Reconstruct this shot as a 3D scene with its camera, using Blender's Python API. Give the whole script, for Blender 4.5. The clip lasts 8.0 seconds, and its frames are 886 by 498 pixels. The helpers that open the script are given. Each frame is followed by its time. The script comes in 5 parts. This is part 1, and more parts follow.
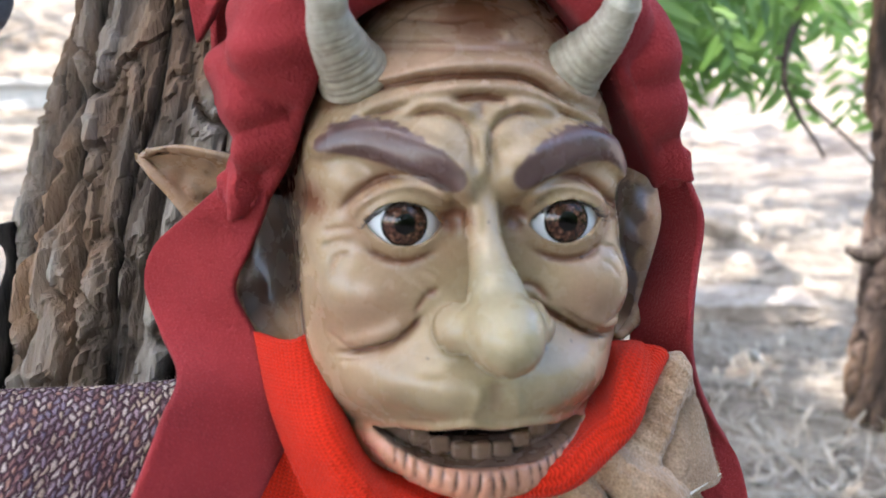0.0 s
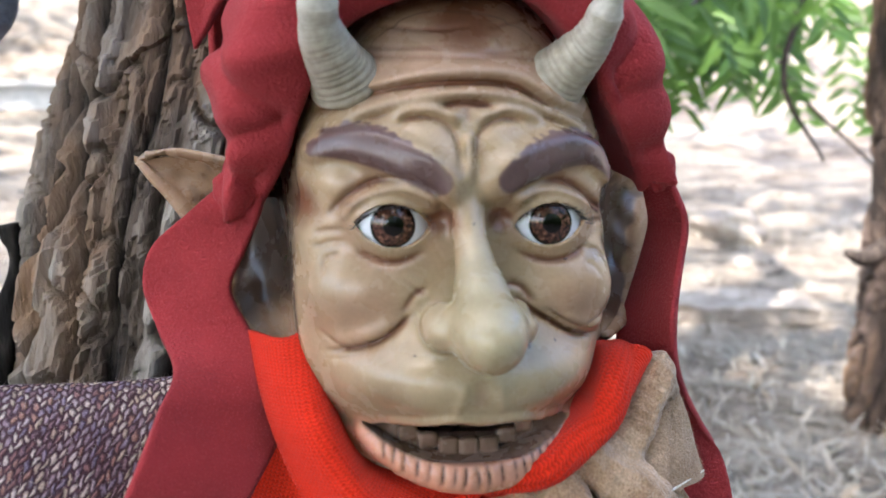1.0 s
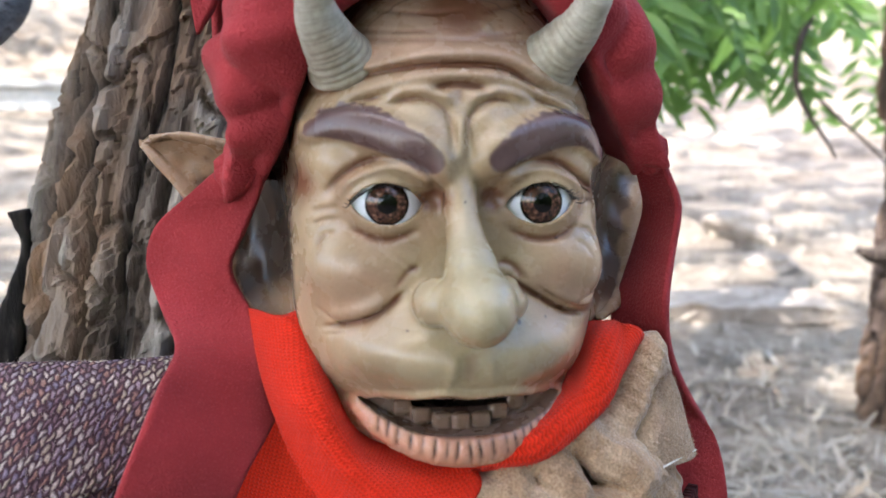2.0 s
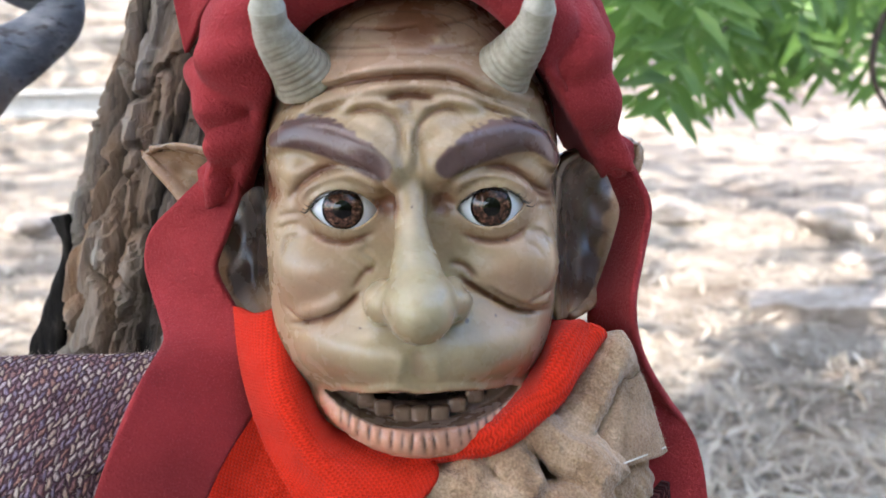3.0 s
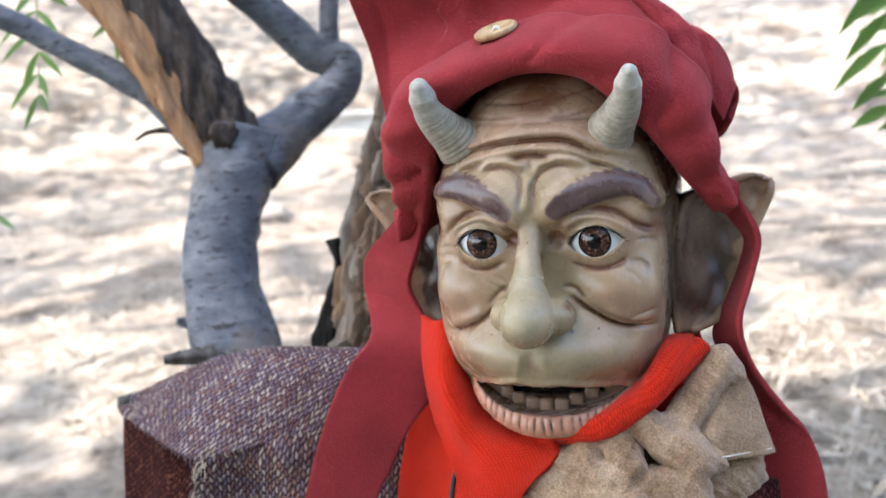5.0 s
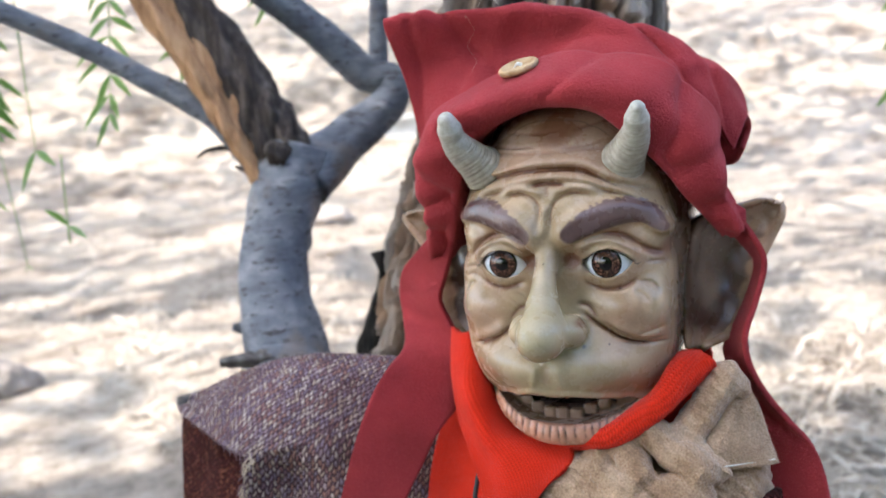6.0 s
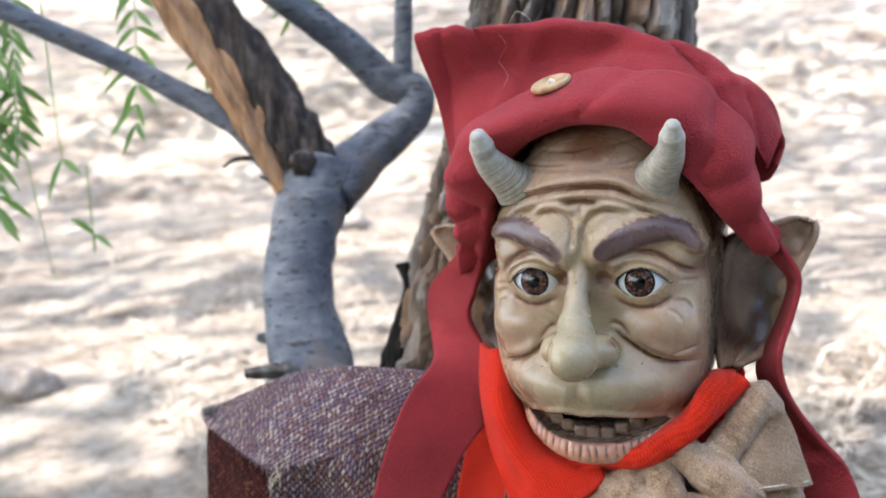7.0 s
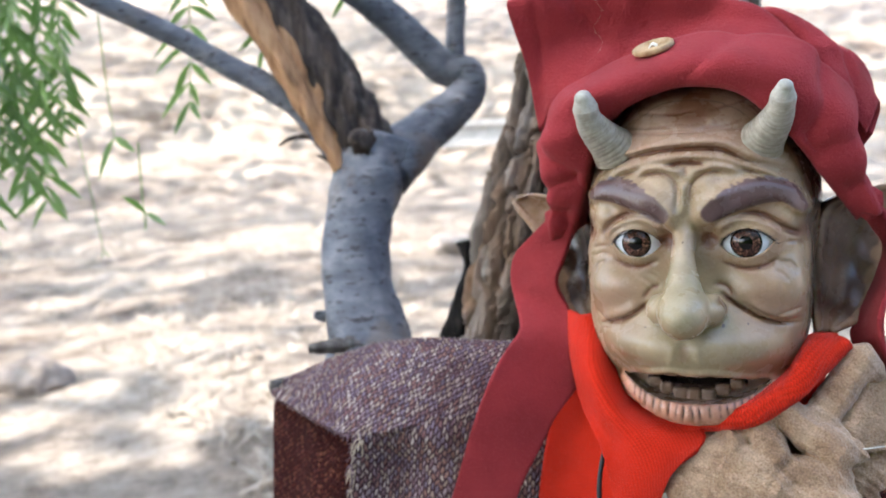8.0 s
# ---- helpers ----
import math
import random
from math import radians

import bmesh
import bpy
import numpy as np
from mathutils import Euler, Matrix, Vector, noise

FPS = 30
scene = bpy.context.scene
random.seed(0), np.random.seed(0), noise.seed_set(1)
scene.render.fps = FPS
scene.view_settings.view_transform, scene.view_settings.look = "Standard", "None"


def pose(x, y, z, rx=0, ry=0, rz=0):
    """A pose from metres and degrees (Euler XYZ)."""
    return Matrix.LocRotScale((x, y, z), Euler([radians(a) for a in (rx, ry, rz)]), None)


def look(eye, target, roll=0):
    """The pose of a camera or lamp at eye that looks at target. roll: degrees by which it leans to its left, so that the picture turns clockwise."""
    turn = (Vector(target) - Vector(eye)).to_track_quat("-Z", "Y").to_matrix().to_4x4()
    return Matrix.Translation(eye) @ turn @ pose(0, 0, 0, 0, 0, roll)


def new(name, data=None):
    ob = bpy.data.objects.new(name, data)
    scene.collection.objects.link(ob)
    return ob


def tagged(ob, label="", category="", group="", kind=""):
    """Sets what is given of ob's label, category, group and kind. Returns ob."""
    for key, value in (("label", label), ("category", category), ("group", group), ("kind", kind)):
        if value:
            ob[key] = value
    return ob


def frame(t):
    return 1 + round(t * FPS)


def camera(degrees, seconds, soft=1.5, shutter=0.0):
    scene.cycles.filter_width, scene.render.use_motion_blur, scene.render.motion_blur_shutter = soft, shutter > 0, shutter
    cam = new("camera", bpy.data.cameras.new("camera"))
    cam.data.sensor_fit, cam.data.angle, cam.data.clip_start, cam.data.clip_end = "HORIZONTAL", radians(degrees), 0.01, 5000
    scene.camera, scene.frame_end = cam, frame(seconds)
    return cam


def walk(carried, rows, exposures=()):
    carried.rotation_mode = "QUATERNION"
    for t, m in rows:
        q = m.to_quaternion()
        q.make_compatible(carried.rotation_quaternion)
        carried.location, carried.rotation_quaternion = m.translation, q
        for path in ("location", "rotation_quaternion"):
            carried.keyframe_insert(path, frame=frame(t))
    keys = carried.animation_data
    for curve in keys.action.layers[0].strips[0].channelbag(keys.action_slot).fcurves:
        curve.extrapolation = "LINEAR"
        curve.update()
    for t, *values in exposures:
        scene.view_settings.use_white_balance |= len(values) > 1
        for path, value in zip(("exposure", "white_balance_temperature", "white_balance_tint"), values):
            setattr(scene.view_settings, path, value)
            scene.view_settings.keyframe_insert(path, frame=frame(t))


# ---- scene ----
cam = camera(52.4, 8.0)
METRES, EYE, TILT, LEAN, TURN = 0.36, 0.50, -9.8, 0.0, 0.0
ROWS = [
    (0.0, 0.0, 0.0, 0.0, 0.0, 0.0, -0.0),
    (0.5, -0.0098, -0.0263, 0.0072, 0.06, 0.07, -0.15),
    (1.0, 0.0159, -0.0262, -0.0008, 0.29, 0.13, -0.19),
    (1.5, 0.0116, -0.039, -0.0027, 0.57, 0.18, -0.26),
    (2.0, 0.0382, -0.0467, -0.0226, 1.3, 0.19, -0.37),
    (3.5, 0.2853, -0.1218, -0.0008, 12.96, -0.02, 0.04),
    (4.0, 0.3789, -0.1761, 0.0312, 19.24, -0.0, 0.22),
    (4.5, 0.4262, -0.219, 0.0083, 24.62, 0.12, -0.03),
    (6.0, 0.5873, -0.3354, 0.0388, 32.45, 0.17, -0.81),
    (6.5, 0.5695, -0.3182, 0.0231, 33.19, 0.38, -1.16),
    (7.0, 0.5641, -0.3453, 0.0559, 33.35, 0.44, -1.24),
    (7.5, 0.5417, -0.3855, 0.0464, 33.3, 0.66, -1.46),
    (8.0, 0.4326, -0.4337, -0.0152, 32.76, 0.91, -1.79),
]
EXPOSURE, KELVIN, TINT = 2.8, 6300, 11
walk(cam, [(t, pose(0, 0, EYE, TILT, LEAN, TURN) @ pose(METRES * x, METRES * y, METRES * z, 90 + pitch, roll, yaw)) for t, x, y, z, yaw, pitch, roll in ROWS],
     [(0.0, EXPOSURE, KELVIN, TINT), (8.0, EXPOSURE, KELVIN, TINT)])
cam.data.dof.use_dof, cam.data.dof.focus_distance, cam.data.dof.aperture_fstop = True, 0.385, 11.0

# ---------------------------------------------------------------- light
SUN_UP, SUN_TURN = 54.0, 208.0
world = bpy.data.worlds.new("sky")
scene.world = world
world.use_nodes = True
wn = world.node_tree
sky = wn.nodes.new("ShaderNodeTexSky")
sky.sky_type, sky.sun_disc, sky.sun_elevation, sky.sun_rotation = "NISHITA", False, radians(SUN_UP), radians(SUN_TURN)
sky.dust_density = 2.5
wn.links.new(sky.outputs[0], wn.nodes["Background"].inputs[0])
wn.nodes["Background"].inputs[1].default_value = 0.15
sun = new("sun", bpy.data.lights.new("sun", "SUN"))
sun.data.energy, sun.data.angle, sun.data.color = 2.0, radians(0.6), (1.0, 0.95, 0.88)
SUN_WAY = Vector((math.sin(radians(SUN_TURN)) * math.cos(radians(SUN_UP)), math.cos(radians(SUN_TURN)) * math.cos(radians(SUN_UP)), math.sin(radians(SUN_UP))))
sun.matrix_world = look(SUN_WAY * 20, (0, 0, 0))

# the doll's own frame: origin between the eyes, x to its right side as seen, -y the way it faces
DOLL = pose(0, 0, 0.5, -1.8) @ Matrix.Translation((0.014, 0.2935, -0.033)) @ pose(0, 0, 0, 0, 0, 9.46)


# ---------------------------------------------------------------- materials
class Nodes:
    """A short way to write a node material."""

    def __init__(self, name, rough=0.6, metal=0.0, spec=0.5, sheen=0.0):
        self.mat = bpy.data.materials.new(name)
        self.mat.use_nodes = True
        self.t = self.mat.node_tree
        self.b = self.t.nodes["Principled BSDF"]
        self.b.inputs["Roughness"].default_value = rough
        self.b.inputs["Metallic"].default_value = metal
        self.b.inputs["Specular IOR Level"].default_value = spec
        self.b.inputs["Sheen Weight"].default_value = sheen

    def node(self, kind, **values):
        n = self.t.nodes.new("ShaderNode" + kind)
        for k, v in values.items():
            n.inputs[k.replace("_", " ")].default_value = v
        return n

    def link(self, a, b):
        self.t.links.new(a, b)

    def place(self, scale=(1, 1, 1), source="Object", turn=(0, 0, 0)):
        m = self.node("Mapping", Scale=scale, Rotation=turn)
        self.link(self.node("TexCoord").outputs[source], m.inputs[0])
        return m.outputs[0]

    def noise(self, scale, detail=4, at=None, rough=0.55):
        n = self.node("TexNoise", Scale=scale, Detail=detail, Roughness=rough)
        self.link(at or self.place(), n.inputs["Vector"])
        return n.outputs["Fac"]

    def ramp(self, fac, *stops):
        r = self.node("ValToRGB")
        e = r.color_ramp.elements
        while len(e) < len(stops):
            e.new(0.5)
        for k, (p, c) in zip(e, stops):
            k.position, k.color = p, (*c, 1) if len(c) == 3 else c
        self.link(fac, r.inputs[0])
        return r.outputs[0]

    def mix(self, a, b, fac, how="MIX"):
        m = self.t.nodes.new("ShaderNodeMix")
        m.data_type, m.blend_type = "RGBA", how
        for socket, v in ((m.inputs[0], fac), (m.inputs[6], a), (m.inputs[7], b)):
            if isinstance(v, (int, float)):
                socket.default_value = v
            elif isinstance(v, tuple):
                socket.default_value = (*v, 1)
            else:
                self.link(v, socket)
        return m.outputs[2]

    def math(self, how, a, b=0.0):
        m = self.t.nodes.new("ShaderNodeMath")
        m.operation = how
        for socket, v in zip(m.inputs, (a, b)):
            if isinstance(v, (int, float)):
                socket.default_value = v
            else:
                self.link(v, socket)
        return m.outputs[0]

    def attribute(self, name):
        n = self.t.nodes.new("ShaderNodeAttribute")
        n.attribute_name = name
        return n

    def bump(self, height, strength=0.4, distance=0.001):
        n = self.node("Bump", Strength=strength, Distance=distance)
        self.link(height, n.inputs["Height"])
        if self.b.inputs["Normal"].links:
            self.link(self.b.inputs["Normal"].links[0].from_socket, n.inputs["Normal"])
        self.link(n.outputs[0], self.b.inputs["Normal"])
        return self

    def colour(self, c):
        if isinstance(c, tuple):
            self.b.inputs["Base Color"].default_value = (*c, 1)
        else:
            self.link(c, self.b.inputs["Base Color"])
        return self


def skin_material():
    m = Nodes("painted latex", 0.34, spec=0.45)
    paint = m.attribute("paint").outputs["Color"]
    blotch = m.ramp(m.noise(38, 5), (0.3, (0.80, 0.78, 0.74)), (0.7, (1.10, 1.06, 1.02)))
    fine = m.ramp(m.noise(600, 3), (0.25, (0.93, 0.92, 0.91)), (0.6, (1.03, 1.03, 1.03)))
    m.colour(m.mix(m.mix(paint, blotch, 1.0, "MULTIPLY"), fine, 1.0, "MULTIPLY"))
    m.link(m.ramp(m.noise(90, 5), (0.3, (0.18, 0.18, 0.18)), (0.75, (0.38, 0.38, 0.38))), m.b.inputs["Roughness"])
    m.b.inputs["Subsurface Weight"].default_value = 0.06
    m.b.inputs["Subsurface Radius"].default_value = (0.004, 0.002, 0.001)
    m.bump(m.noise(700, 3), 0.07, 0.0004)
    m.bump(m.noise(110, 5), 0.30, 0.0008)
    return m.mat


def horn_material():
    m = Nodes("horn", 0.5)
    a = m.attribute("paint").outputs["Color"]
    m.colour(m.mix(a, m.ramp(m.noise(300, 4), (0.3, (0.72, 0.70, 0.66)), (0.7, (1.05, 1.05, 1.05))), 1.0, "MULTIPLY"))
    return m.bump(m.noise(700, 3), 0.3, 0.0005).mat


def eye_material():
    m = Nodes("glass eye", 0.05, spec=0.45)
    ang = m.math("DIVIDE", m.attribute("iris").outputs["Fac"], 90.0)
    speck = m.ramp(m.noise(750, 3), (0.42, (0.022, 0.010, 0.008)), (0.60, (0.11, 0.045, 0.03)), (0.72, (0.30, 0.16, 0.11)))
    ring = m.ramp(ang, (0.0, (0, 0, 0)), (0.135, (0, 0, 0)), (0.15, (1, 1, 1)), (0.285, (1, 1, 1)), (0.315, (0, 0, 0)))
    iris = m.mix((0.004, 0.003, 0.003), speck, ring)
    white = m.ramp(ang, (0.338, (0, 0, 0)), (0.352, (1, 1, 1)))
    m.colour(m.mix(iris, (0.70, 0.73, 0.78), white))
    return m.mat


def felt(name, colour, scale=1.0):
    m = Nodes(name, 0.95, spec=0.08, sheen=0.06)
    c = np.array(colour)
    big = m.ramp(m.noise(30 * scale, 4), (0.3, tuple(c * 0.82)), (0.7, tuple(np.minimum(c * 1.15, 1))))
    lint = m.ramp(m.noise(1300 * scale, 2), (0.56, (0, 0, 0)), (0.74, (1, 1, 1)))
    m.colour(m.mix(big, tuple(np.minimum(c * 1.5 + 0.03, 1)), m.math("MULTIPLY", lint, 0.4)))
    m.bump(m.noise(800 * scale, 4), 0.9, 0.0011)
    m.bump(m.noise(70 * scale, 4), 0.35, 0.002)
    m.b.inputs["Sheen Roughness"].default_value = 0.5
    return m.mat


def knit(name, colour):
    """Fine jersey: columns of small V stitches."""
    m = Nodes(name, 0.95, spec=0.06, sheen=0.08)
    c = np.array(colour)
    at = m.node("SeparateXYZ")
    m.link(m.attribute("weave").outputs["Vector"], at.inputs[0])
    wob = m.math("MULTIPLY", m.noise(160, 3), 0.6)
    u = m.math("ADD", m.math("DIVIDE", at.outputs[1], 0.0017), wob)
    lean = m.math("ABSOLUTE", m.math("SUBTRACT", m.math("FRACT", u), 0.5))
    v = m.math("ADD", m.math("DIVIDE", at.outputs[0], 0.0015), m.math("MULTIPLY", lean, 1.3))
    loop = m.math("ABSOLUTE", m.math("SUBTRACT", m.math("FRACT", m.math("ADD", v, wob)), 0.5))
    high = m.ramp(m.math("MULTIPLY", m.math("SUBTRACT", 1.0, m.math("MULTIPLY", loop, 1.6)), m.math("SUBTRACT", 1.0, m.math("MULTIPLY", lean, 1.2))), (0.1, (0, 0, 0)), (0.8, (1, 1, 1)))
    tone = m.ramp(high, (0.0, tuple(c * 0.60)), (0.6, tuple(c)))
    m.colour(m.mix(tone, m.ramp(m.noise(40, 5), (0.3, (0.84, 0.80, 0.80)), (0.7, (1.06, 1.06, 1.06))), 1.0, "MULTIPLY"))
    m.bump(high, 0.6, 0.0009)
    m.bump(m.noise(1300, 3), 0.7, 0.0007)
    return m.mat


def tweed(name, tones, ground, darker=1.0, stitch=(0.0023, 0.0050)):
    """Coarse woven wool: slanting stitches in staggered columns, each of its own tone, over a dark ground."""
    m = Nodes(name, 0.95, spec=0.04, sheen=0.02)
    at = m.attribute("weave").outputs["Vector"]
    jitter = m.node("TexNoise", Scale=260.0, Detail=2.0)
    m.link(at, jitter.inputs["Vector"])
    shift = m.node("VectorMath")
    shift.operation = "MULTIPLY_ADD"
    m.link(jitter.outputs["Color"], shift.inputs[0])
    shift.inputs[1].default_value = (0.0030, 0.0036, 0)
    m.link(at, shift.inputs[2])
    xy = m.node("SeparateXYZ")
    m.link(shift.outputs[0], xy.inputs[0])
    u, v = m.math("DIVIDE", xy.outputs[0], stitch[0]), m.math("DIVIDE", xy.outputs[1], stitch[1])
    column = m.math("FLOOR", u)
    odd = m.math("SUBTRACT", m.math("MULTIPLY", m.math("FRACT", m.math("MULTIPLY", column, 0.5)), 4.0), 1.0)
    v = m.math("ADD", v, m.math("MULTIPLY", column, 0.37))
    row = m.math("FLOOR", v)
    cu, cv = m.math("SUBTRACT", m.math("FRACT", u), 0.5), m.math("SUBTRACT", m.math("FRACT", v), 0.5)
    cu = m.math("ADD", cu, m.math("MULTIPLY", m.math("MULTIPLY", cv, odd), 0.45))
    gap = m.math("ADD", m.math("POWER", m.math("ABSOLUTE", m.math("MULTIPLY", cu, 2.1)), 2.0), m.math("POWER", m.math("ABSOLUTE", m.math("MULTIPLY", cv, 2.05)), 2.0))
    high = m.ramp(gap, (0.15, (1, 1, 1)), (1.05, (0, 0, 0)))
    cell = m.node("CombineXYZ")
    m.link(column, cell.inputs[0])
    m.link(row, cell.inputs[1])
    pick = m.t.nodes.new("ShaderNodeTexWhiteNoise")
    m.link(cell.outputs[0], pick.inputs["Vector"])
    flecks = m.ramp(pick.outputs["Value"], *[((i + 0.02) / len(tones), tuple(np.array(t) * darker)) for i, t in enumerate(tones)])
    flecks.node.color_ramp.interpolation = "CONSTANT"
    fibre = m.ramp(m.noise(1500, 3), (0.3, (0.62, 0.60, 0.60)), (0.7, (1.25, 1.24, 1.22)))
    patch = m.ramp(m.noise(24, 4), (0.32, (0.74, 0.66, 0.68)), (0.68, (1.2, 1.17, 1.16)))
    m.colour(m.mix(m.mix(m.mix(ground, flecks, high), fibre, 1.0, "MULTIPLY"), patch, 1.0, "MULTIPLY"))
    m.bump(high, 0.9, 0.0022)
    m.bump(m.noise(1500, 3), 0.7, 0.0008)
    return m.mat


def fleece_material():
    m = Nodes("fleece", 1.0, spec=0.06, sheen=0.25)
    a = m.ramp(m.noise(55, 5), (0.28, (0.27, 0.16, 0.095)), (0.5, (0.42, 0.275, 0.175)), (0.75, (0.56, 0.40, 0.275)))
    m.colour(m.mix(a, m.ramp(m.noise(900, 4), (0.3, (0.66, 0.64, 0.62)), (0.7, (1.18, 1.18, 1.18))), 1.0, "MULTIPLY"))
    m.bump(m.noise(650, 4), 0.9, 0.0014)
    return m.mat


def bark_material(name, deep, mid, light, scale=1.0, relief=0.004):
    m = Nodes(name, 0.92, spec=0.2)
    grain = m.noise(95 * scale, 7, m.place((1, 1, 0.13)), 0.7)
    patch = m.noise(16 * scale, 4, m.place((1, 1, 0.22)))
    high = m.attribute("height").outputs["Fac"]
    # tone follows relief: painted shade in the furrows, paler plate tops
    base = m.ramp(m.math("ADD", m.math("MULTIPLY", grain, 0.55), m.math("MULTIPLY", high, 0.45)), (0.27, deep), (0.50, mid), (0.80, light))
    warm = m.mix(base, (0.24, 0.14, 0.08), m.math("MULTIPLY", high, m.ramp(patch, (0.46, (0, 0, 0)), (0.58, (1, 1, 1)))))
    m.colour(warm)
    m.bump(m.noise(45, 5, m.place((1, 1, 0.35)), 0.65), 0.8, 0.008)
    return m.bump(grain, 1.0, relief).mat


def smooth_bark():
    m = Nodes("smooth grey bark", 0.75, spec=0.25)
    bands = m.noise(38, 6, m.place((0.9, 0.9, 1.7)), 0.65)
    spots = m.noise(130, 4, m.place((0.6, 0.6, 1.8)))
    c = m.ramp(bands, (0.3, (0.085, 0.09, 0.105)), (0.52, (0.155, 0.162, 0.182)), (0.72, (0.27, 0.265, 0.275)))
    c = m.mix(c, (0.055, 0.05, 0.05), m.ramp(spots, (0.56, (0, 0, 0)), (0.66, (0.9, 0.9, 0.9))))
    m.colour(m.mix(c, (0.24, 0.17, 0.115), m.ramp(m.noise(18, 4), (0.60, (0, 0, 0)), (0.76, (0.6, 0.6, 0.6)))))
    m.bump(bands, 0.8, 0.004)
    return m.bump(spots, 0.6, 0.0012).mat


def split_wood(name, a, b, c):
    m = Nodes(name, 0.8, spec=0.2)
    g = m.noise(90, 6, m.place((1.2, 1.2, 0.14), turn=(0, -0.5, 0)), 0.65)
    m.colour(m.ramp(g, (0.3, a), (0.5, b), (0.72, c)))
    return m.bump(g, 0.9, 0.003).mat


def ground_material():
    m = Nodes("dry ground", 0.95, spec=0.1)
    big = m.noise(1.6, 6)
    small = m.noise(24, 6, None, 0.7)
    c = m.ramp(small, (0.28, (0.17, 0.135, 0.11)), (0.48, (0.32, 0.28, 0.235)), (0.7, (0.45, 0.40, 0.35)))
    c = m.mix(c, m.ramp(m.math("ADD", m.math("MULTIPLY", big, 0.5), m.math("MULTIPLY", m.noise(5.5, 5), 0.5)), (0.38, (0.40, 0.345, 0.31)), (0.49, (0.78, 0.73, 0.69)), (0.60, (1.0, 0.97, 0.94))), 1.0, "MULTIPLY")
    m.colour(c)
    m.bump(small, 1.0, 0.02)
    return m.bump(m.noise(140, 4), 0.8, 0.006).mat


def straw_material():
    m = Nodes("straw", 0.8, spec=0.2)
    info = m.t.nodes.new("ShaderNodeNewGeometry")
    m.colour(m.ramp(info.outputs["Random Per Island"], (0.0, (0.22, 0.165, 0.12)), (0.35, (0.40, 0.335, 0.26)), (0.7, (0.44, 0.385, 0.32)), (1.0, (0.32, 0.27, 0.23))))
    return m.mat


def leaf_material(name, dark, light):
    m = Nodes(name, 0.5, spec=0.4)
    info = m.t.nodes.new("ShaderNodeNewGeometry")
    m.colour(m.ramp(info.outputs["Random Per Island"], (0.0, dark), (1.0, light)))
    t = m.node("BsdfTranslucent")
    t.inputs["Color"].default_value = (*(np.array(light) * 1.6), 1)
    mixed = m.node("MixShader", Fac=0.35)
    m.link(m.b.outputs[0], mixed.inputs[1])
    m.link(t.outputs[0], mixed.inputs[2])
    m.link(mixed.outputs[0], m.t.nodes["Material Output"].inputs[0])
    return m.mat


def stone_material(name, a, b):
    m = Nodes(name, 0.9, spec=0.2)
    g = m.noise(25, 6, None, 0.65)
    m.colour(m.ramp(g, (0.3, a), (0.7, b)))
    return m.bump(g, 0.8, 0.01).mat


SKIN, HORN, EYE_GLASS = skin_material(), horn_material(), eye_material()
LASH = Nodes("lash", 0.5).colour((0.012, 0.009, 0.008)).mat
FELT = felt("red felt", (0.30, 0.033, 0.038))
KNIT = knit("orange red knit", (0.74, 0.030, 0.010))
TWEED = tweed("purple tweed", [(0.26, 0.17, 0.19), (0.36, 0.27, 0.31), (0.60, 0.51, 0.44), (0.25, 0.21, 0.27), (0.38, 0.22, 0.18), (0.64, 0.56, 0.50), (0.31, 0.25, 0.32), (0.46, 0.38, 0.40), (0.32, 0.18, 0.17), (0.52, 0.42, 0.33)], (0.085, 0.048, 0.056), 0.92, (0.0024, 0.0052))
# reddish lining side of the tweed, tones lowered to include its shade
TWEED_RED = tweed("maroon tweed", [(0.10, 0.025, 0.018), (0.16, 0.048, 0.032), (0.08, 0.022, 0.020), (0.22, 0.085, 0.05), (0.13, 0.04, 0.035), (0.07, 0.02, 0.018)], (0.030, 0.008, 0.008), 1.0, (0.0024, 0.0038))
FLEECE = fleece_material()
BUTTON_WOOD = split_wood("polished wood", (0.30, 0.17, 0.08), (0.46, 0.30, 0.16), (0.60, 0.44, 0.27))
THREAD = Nodes("thread", 0.7).colour((0.75, 0.70, 0.62)).mat
BLACK = Nodes("black cord", 0.5).colour((0.012, 0.012, 0.016)).mat
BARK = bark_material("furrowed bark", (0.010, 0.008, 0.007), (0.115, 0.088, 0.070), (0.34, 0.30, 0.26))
BARK_FAR = bark_material("brown bark", (0.03, 0.022, 0.018), (0.09, 0.062, 0.05), (0.18, 0.13, 0.11))
GREY_BARK = smooth_bark()
RAW_WOOD = split_wood("raw split wood", (0.20, 0.10, 0.05), (0.42, 0.23, 0.12), (0.56, 0.34, 0.19))
DARK_WOOD = split_wood("weathered dark wood", (0.018, 0.013, 0.011), (0.06, 0.045, 0.038), (0.16, 0.125, 0.105))
# ordinary bark, its shade put into near-black tones
SHADE_BARK = split_wood("bark darkened for shade", (0.004, 0.0035, 0.003), (0.012, 0.010, 0.009), (0.05, 0.042, 0.036))
STICK = split_wood("grey dead wood", (0.04, 0.034, 0.03), (0.12, 0.105, 0.095), (0.22, 0.20, 0.185))
GROUND, STRAW = ground_material(), straw_material()
LEAF = leaf_material("green leaf", (0.04, 0.09, 0.02), (0.13, 0.235, 0.05))
STONE = stone_material("brown stone", (0.17, 0.135, 0.11), (0.38, 0.33, 0.29))
CONCRETE = stone_material("concrete", (0.36, 0.35, 0.34), (0.56, 0.55, 0.53))


